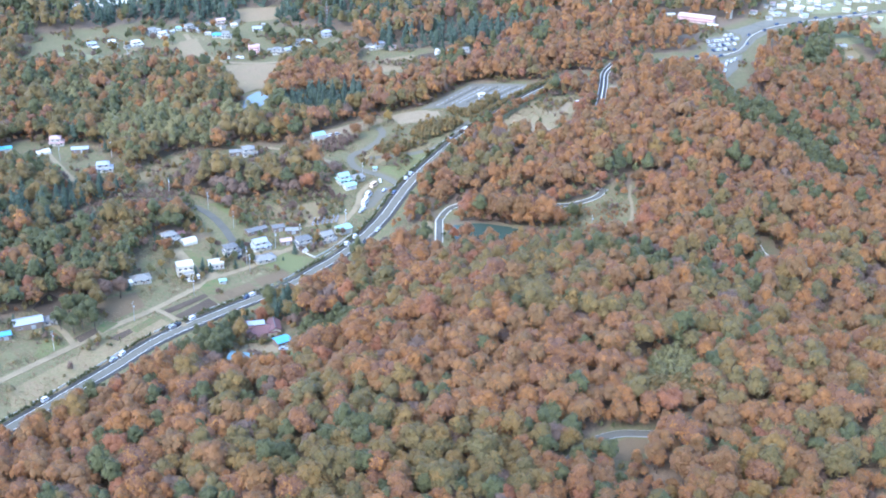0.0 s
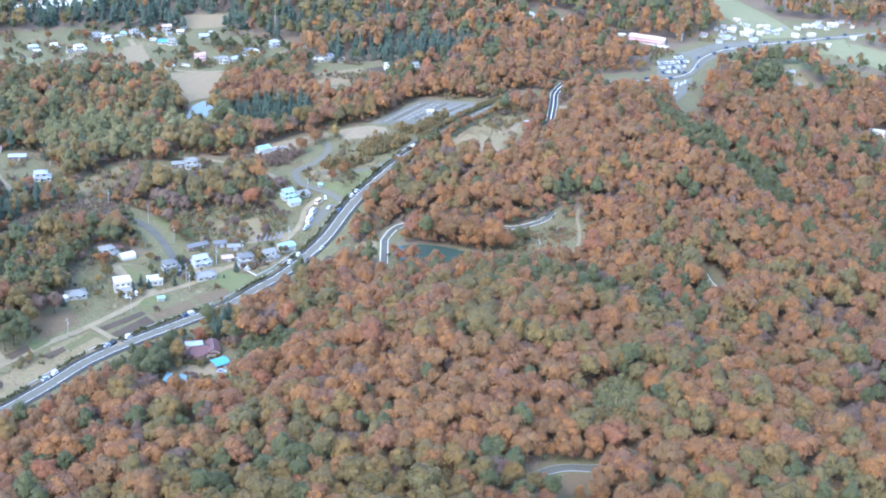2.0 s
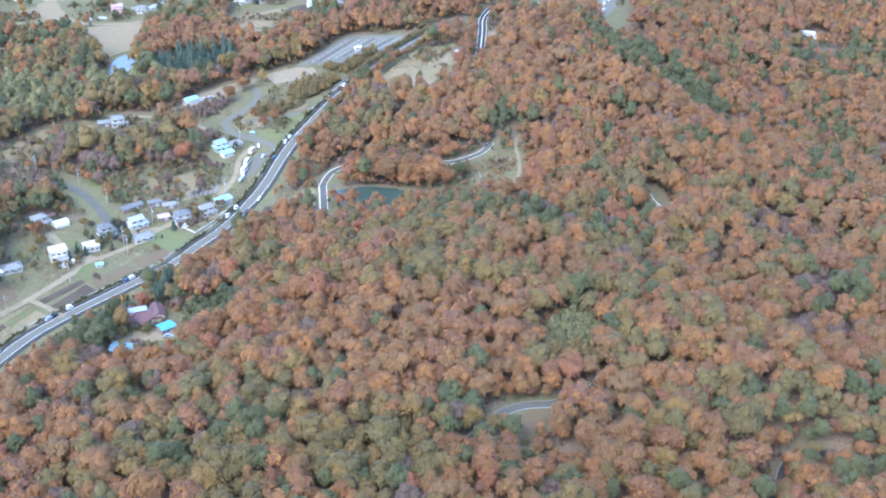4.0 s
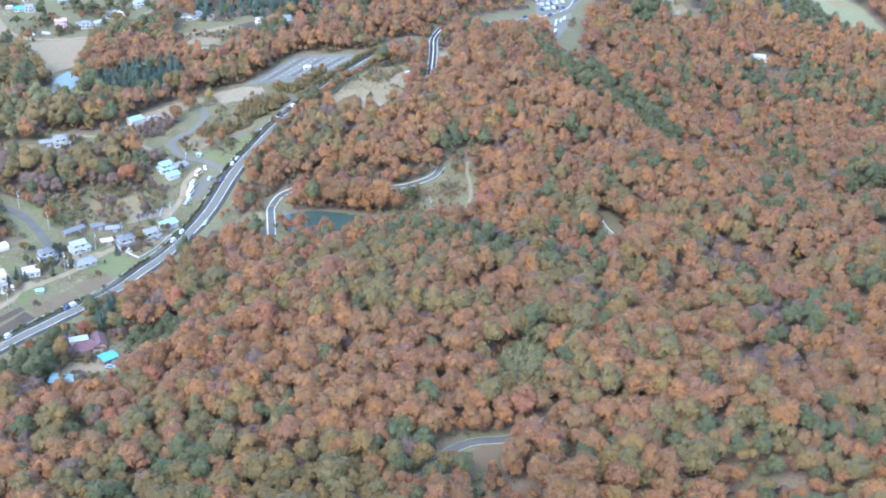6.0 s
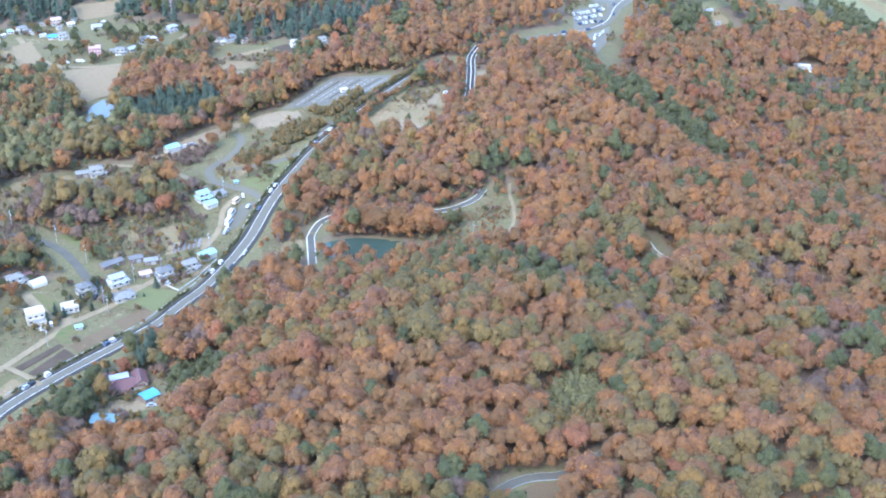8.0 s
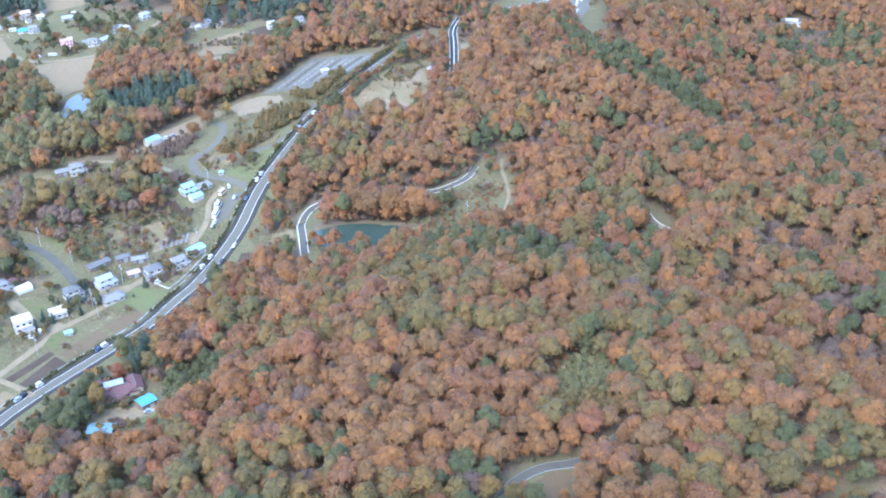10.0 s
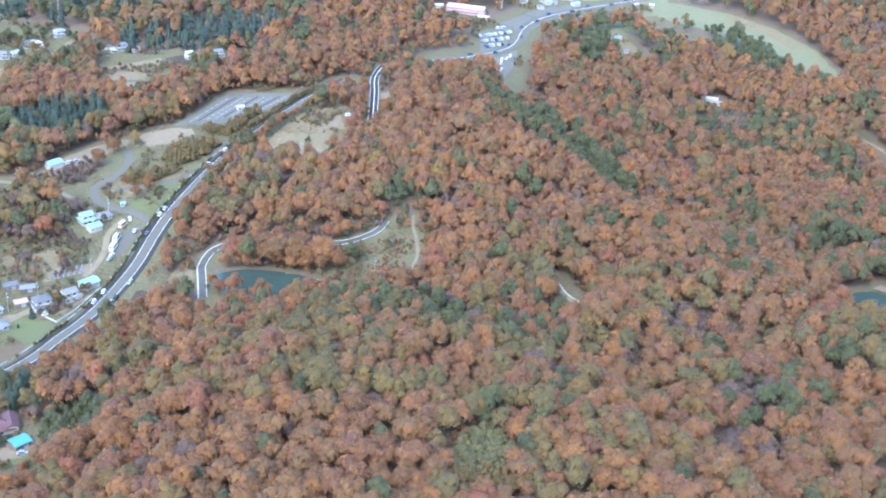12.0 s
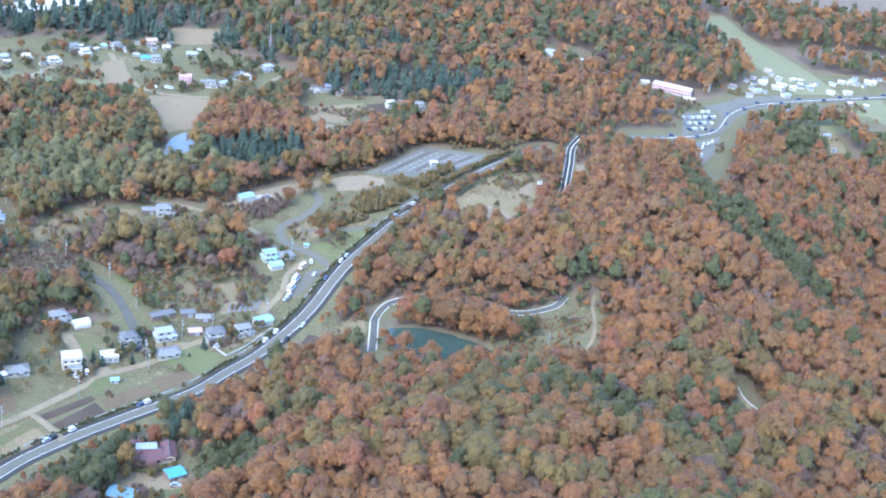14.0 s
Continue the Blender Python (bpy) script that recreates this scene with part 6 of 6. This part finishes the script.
left_side, right_side = offsets(ROAD, -4.0), offsets(ROAD, 4.0)
for kind, side, (cx, cy) in (("white", 0, (-140, 536)), ("silver", 0, (-131, 567)), ("white", 0, (-124, 579)), ("white", 0, (-57, 669)), ("white", 0, (-52, 680)), ("silver", 1, (-49, 662)), ("silver", 1, (-35, 686)), ("white", 0, (-24, 750)), ("silver", 0, (-21, 757)), ("black", 1, (-44, 672)), ("white", 0, (-97, 606)), ("silver", 0, (4, 802)), ("blue", 0, (-30, 733)), ("white", 0, (14, 817))):
    line = (left_side, right_side)[side]
    i = min(range(1, len(line) - 1), key=lambda k: (line[k][0] - cx) ** 2 + (line[k][1] - cy) ** 2)
    put_on_ground(CARS[kind], line[i][0], line[i][1], road_heading(line, i) + 180 * side, 0.22)
for kind, cx, cy, yaw in (("white", -132, 621, 20), ("white", -129, 625, 110), ("silver", -119, 645, 40), ("white", -47, 712, 60), ("silver", -48, 709, 60), ("white", -78, 816, 30), ("white", -75, 818, 30), ("silver", -71, 820, 30), ("white", 89, 849, 20), ("white", -174, 1003, 10), ("white", -171, 1003, 20), ("white", -163, 1005, 10), ("white", -160, 1004, 0), ("silver", -74, 539, 0), ("white", -76, 660, 30), ("black", -111, 650, 80), ("silver", -36, 735, 70), ("white", -39, 747, 100)):
    put_on_ground(CARS[kind], cx, cy, yaw, 0.14)
order = ["white", "silver", "white", "black", "white", "blue", "silver"]
k = 0
for r in range(5):
    for s in range(11):
        cx, cy = 206 + 2.6 * s + r * 0.5, 1029 + 1.35 * s - 10 * r
        if inside(np.array([cx]), np.array([cy]), [(207, 1028), (236, 1046), (228, 1012), (203, 990)])[0] and (k * 7 + r) % 5:
            put_on_ground(CARS[order[k % 7]], cx, cy, 117, 0.18)
        k += 1
for cx, cy in ((212, 968), (218, 978), (209, 955), (222, 984), (214, 975)):
    put_on_ground(CARS["white"], cx, cy, 60, 0.16)
for i in range(12, len(TOWNROAD) - 12, 7):
    cx, cy = offsets(TOWNROAD, 2.0 if i % 2 else -2.0)[i]
    put_on_ground(CARS[order[i % 7]], cx, cy, road_heading(TOWNROAD, i), 0.22)

# ---- poles, walls, stones ----


def utility_pole(h=11.0, first=None):
    e = tagged(new("utility_pole"), "pale concrete utility pole with cross-arms", "utility pole", "utility poles")
    part("pole", cone(0.16, 0.1, h + 0.8, 0, 0, -0.8, 10), M_POLE, e)
    for z in (h - 0.6, h - 1.5):
        arm = part("cross_arm", box(1.8, 0.1, 0.1, 0, 0.12, z), M_STEEL, e)
        for x in (-0.8, -0.3, 0.3, 0.8):
            part("insulator", cone(0.06, 0.05, 0.22, x, 0.12, z + 0.1, 8), M_WHITE, arm)
    part("transformer", cone(0.32, 0.32, 0.9, 0.0, -0.5, h - 3.2, 12), M_STEEL, e)
    return e


POLE = utility_pole()
spots = [(-103, 634), (-106, 643), (-93, 664), (-80, 673), (-56, 692), (-119, 684), (-137, 706), (-163, 724), (-152, 575), (-128, 606), (-182, 540), (-245, 985), (-210, 780), (-240, 770), (82, 668), (-50, 752)]
POLE.matrix_basis = pose(*spots[0], hz(*spots[0]), 0, 0, 40)
for px, py in spots[1:]:
    put_on_ground(POLE, px, py, 40 + px % 30)
mast = thing("radio_mast", -100, 1083, 0, "tall slender lattice mast beside a far house", "mast")
for sx, sy in ((-1, -1), (1, -1), (1, 1), (-1, 1)):
    bm = bmesh.new()
    bmesh.ops.create_cone(bm, cap_ends=True, segments=6, radius1=0.16, radius2=0.1, depth=27, matrix=Matrix.Translation((sx * 0.7, sy * 0.7, 13)))
    for v in bm.verts:
        k = 1 - 0.75 * max(0, v.co.z) / 26
        v.co.x *= k
        v.co.y *= k
    part("leg", bm, M_POLE, mast)
for i in range(9):
    w = 1.5 * (1 - 0.75 * i / 9) + 0.15
    part("brace", box(w, w, 0.12, 0, 0, 2 + 2.8 * i), M_STEEL, mast)
grave = tagged(new("gravestone"), "grey upright gravestone on a stepped base", "gravestone", "gravestones")
part("base", box(1.3, 1.3, 0.9, 0, 0, -0.4, 0.04), M_STONE, grave)
part("stone", box(0.6, 0.6, 1.3, 0, 0, 0.5, 0.04), M_STONE, grave)
k = 0
for r in range(3):
    for s in range(6):
        gx0, gy0 = -75 + 2.6 * s + 0.4 * r, 693 + 2.8 * r + 0.9 * s
        if k:
            put_on_ground(grave, gx0, gy0, 20)
        else:
            grave.matrix_basis = pose(gx0, gy0, hz(gx0, gy0), 0, 0, 20)
        k += 1
patch("yard", [(-79, 690), (-58, 699), (-56, 706), (-78, 702)], M_DIRT, 0.1, "bare earth of a small graveyard")


def low_wall(pts, label):
    line = smooth_line(pts, 2.0)
    ob = ribbon("garden_wall", line, -0.15, 0.15, M_CONCRETE, 0.9, 1.4)
    return tagged(ob, label, "wall")


low_wall([(-83, 665), (-76.5, 659), (-70, 652.5)], "low pale concrete wall round a grass plot")
low_wall([(-70, 652.5), (-62, 664), (-52, 682)], "low pale concrete wall along the road")

# Single bushes along the road's kerb, and trees that stand apart.
edge = offsets(ROAD, -6.7)
for i in range(4, len(edge) - 6, 4):
    if random.random() < 0.75:
        bx, by = edge[i]
        b = single_tree(random.choice(["pine", "pine", "olive", "rust"]), bx + random.uniform(-0.5, 0.5), by, random.uniform(0.16, 0.27), "bushes along the road")
        b.name = "roadside_bush"
        tagged(b, "small clipped evergreen bush beside the road kerb", "bush")
        b.matrix_basis = b.matrix_basis @ Matrix.Translation((0, 0, -3.2))
for kind, tx, ty, sc in (("rust", -118, 688, 1.0), ("yellow", -38, 838, 1.0), ("yellow", -1, 966, 1.2), ("yellow", -222, 1018, 1.0), ("red", -89, 572, 0.9), ("olive", -147, 640, 0.7), ("olive", -128, 660, 0.7), ("pine", -113, 646, 0.6), ("pine", -100, 541, 1.1), ("pine", -100, 536, 0.95), ("pine", -107, 540, 0.9), ("pine", -112, 532, 0.9), ("pine", -80, 586, 0.8), ("pine", -100, 560, 1.2), ("pine", -118, 526, 0.9), ("pine", -104, 528, 1.0), ("pine", -112, 536, 1.1), ("pine", -106, 545, 1.0), ("olive", -95, 545, 0.6), ("rust", -150, 650, 0.8), ("bamboo", -154, 625, 0.8), ("yellow", -150, 633, 0.7),
                         ("pine", -184, 560, 1.15), ("pine", -182, 569, 1.25), ("pine", -174, 562, 1.2), ("pine", -172, 570, 1.25), ("pine", -177, 557, 1.0), ("pine", -168, 562, 1.0), ("pine", -179, 575, 1.2), ("olive", -172, 580, 1.1), ("rust", -186, 594, 1.4), ("olive", -178, 590, 1.35), ("bare", -171, 593, 1.3), ("bare", -164, 598, 1.25), ("rust", -180, 600, 1.3), ("rust", -36, 770, 0.7), ("rust", -30, 776, 0.8), ("olive", -26, 772, 0.6), ("pine", 22, 812, 1.1), ("pine", 28, 818, 1.0), ("rust", -58, 812, 0.9), ("rust", -50, 826, 0.9), ("rust", -54, 834, 1.0), ("olive", -118, 641, 0.5), ("bare", -70, 700, 0.8), ("bare", -88, 706, 0.8), ("olive", -90, 722, 0.8)):
    single_tree(kind, tx, ty, sc, "trees among the fields")
for u, sc in ((-22, 1.2), (-13, 1.35), (-4, 1.45), (5, 1.4), (13, 1.3), (20, 1.2), (27, 1.05)):
    single_tree("rust", 38.8 + 0.952 * u, 684.5 - 0.305 * u, sc, "trees on the pond's bank")
for tx, ty, sc in ((72, 680, 1.1), (76, 683, 0.8), (-165, 1024, 0.9), (-155, 1019, 0.8), (-119, 1047, 1.0), (-84, 1028, 1.0), (-66, 1006, 0.9), (-140, 1040, 1.0), (-132, 1046, 1.0), (-170, 1040, 1.0), (-146, 1052, 1.1), (-200, 1062, 0.9), (-235, 1066, 1.0), (-255, 1036, 0.9), (-90, 1040, 0.9), (-112, 1022, 0.8), (-124, 1030, 0.8), (-108, 1044, 1.0), (-76, 1000, 0.8), (-30, 1006, 0.9), (10, 990, 0.8)):
    single_tree("pine" if sc > 0.85 else "olive", tx, ty, sc, "dark trees among far houses" if ty > 900 else "trees on the pond's bank")
hr = random.Random(21)
for i in range(70):
    hx, hy = hr.uniform(-290, -75), hr.uniform(985, 1085)
    if not inside(np.array([hx]), np.array([hy]), CLEAR["farvillage"])[0] or near_line(np.array([hx]), np.array([hy]), VILLANE, 5)[0]:
        continue
    if min((hx - q[0]) ** 2 + (hy - q[1]) ** 2 for q in FAR) < 64 or any(inside(np.array([hx]), np.array([hy]), q)[0] for q in BARE_PLOTS):
        continue
    kind = hr.choice(["pine", "pine", "olive", "bare", "rust"])
    single_tree(kind, hx, hy, hr.uniform(0.45, 0.85), "trees among far houses")
gr = random.Random(11)
for hx, hy in ((-151, 664), (-137, 630), (-122, 639), (-116, 655), (-101, 663), (-97, 648), (-77, 668), (-65, 674), (-61, 747), (-124, 788), (-87, 560), (-158, 618), (-200, 561), (-209, 757), (-250, 800)):
    for i in range(8):
        a, d = gr.uniform(0, 6.28), gr.uniform(6.5, 12)
        px, py = hx + d * math.cos(a), hy + d * math.sin(a)
        if any(near_line(np.array([px]), np.array([py]), ln, w - 1.5)[0] for ln, w in LINES if ln is not UPLANE):
            continue
        t = single_tree(gr.choice(["pine", "pine", "olive", "cedar", "olive", "bare"]), px, py, gr.uniform(0.2, 0.55), "garden shrubs")
        t.name = "garden_shrub"
        tagged(t, "rounded garden shrub beside a house", "shrub")
for i in range(6, len(DRIVE2) - 4, 5):
    ox, oy = offsets(DRIVE2, random.uniform(3.5, 7))[i]
    single_tree(random.choice(["olive", "bare", "rust"]), ox, oy, random.uniform(0.25, 0.45), "thicket beside the lane")

# A dark hedge and lengths of pale concrete wall along the road.
hx, hy = np.array(offsets(smooth_line(ROAD, 1.2), -5.9)).T
hx, hy = hx + rng.uniform(-0.4, 0.4, len(hx)), hy + rng.uniform(-0.4, 0.4, len(hy))
m = np.array([noise.noise((a * 0.06, b * 0.06, 1.0)) for a, b in zip(hx, hy)]) > -0.22
hedge = stuff_forest("hedge", "pine", hx[m], hy[m], rng.uniform(0.17, 0.27, int(m.sum())), rng.uniform(0, 1, int(m.sum())), 46, 1.5, 6, "low dark evergreen hedge along the road", "hedge")
hedge.location.z = -0.5
wall_line = smooth_line(ROAD, 2.0)
i = 6
while i < len(wall_line) - 12:
    n = gr.randint(7, 15)
    w = ribbon("roadside_wall", wall_line[i:i + n + 1], -6.95, -6.65, M_CONCRETE, 0.9, 1.2)
    tagged(w, "low pale concrete wall beside a hedge", "wall", "roadside walls")
    i += n + gr.randint(1, 2)

# Trees crowding the road's far side, and shrubs on both sides where it leaves the car park.
right_edge = np.array(offsets(smooth_line(ROAD, 2.6), 7.6))
m = (right_edge[:, 1] > 738) & (right_edge[:, 1] < 905)
ex, ey = right_edge[m].T + rng.uniform(-0.8, 0.8, (2, int(m.sum())))
mix = rng.uniform(0, 1, len(ex))
for kind, lo, hi, words in (("rust", 0, 0.6, "rust-coloured trees overhanging the road"), ("olive", 0.6, 0.85, "olive trees overhanging the road"), ("pine", 0.85, 1, "dark green trees overhanging the road")):
    q = (mix >= lo) & (mix < hi)
    stuff_forest("roadside_trees", kind, ex[q], ey[q], np.where(ey[q] < 850, rng.uniform(0.5, 0.8, int(q.sum())), rng.uniform(0.3, 0.5, int(q.sum()))), rng.uniform(0, 1, int(q.sum())), 140, 0.85, 6, words, "woodland")
left_edge = np.array(offsets(smooth_line(ROAD, 2.4), -7.6))
m = (left_edge[:, 1] > 826) & (left_edge[:, 1] < 905)
ex, ey = left_edge[m].T + rng.uniform(-0.9, 0.9, (2, int(m.sum())))
stuff_forest("roadside_shrubs", "olive", ex, ey, rng.uniform(0.25, 0.42, len(ex)), rng.uniform(0, 1, len(ex)), 70, 1.1, 6, "olive shrubs beside the road", "scrub")
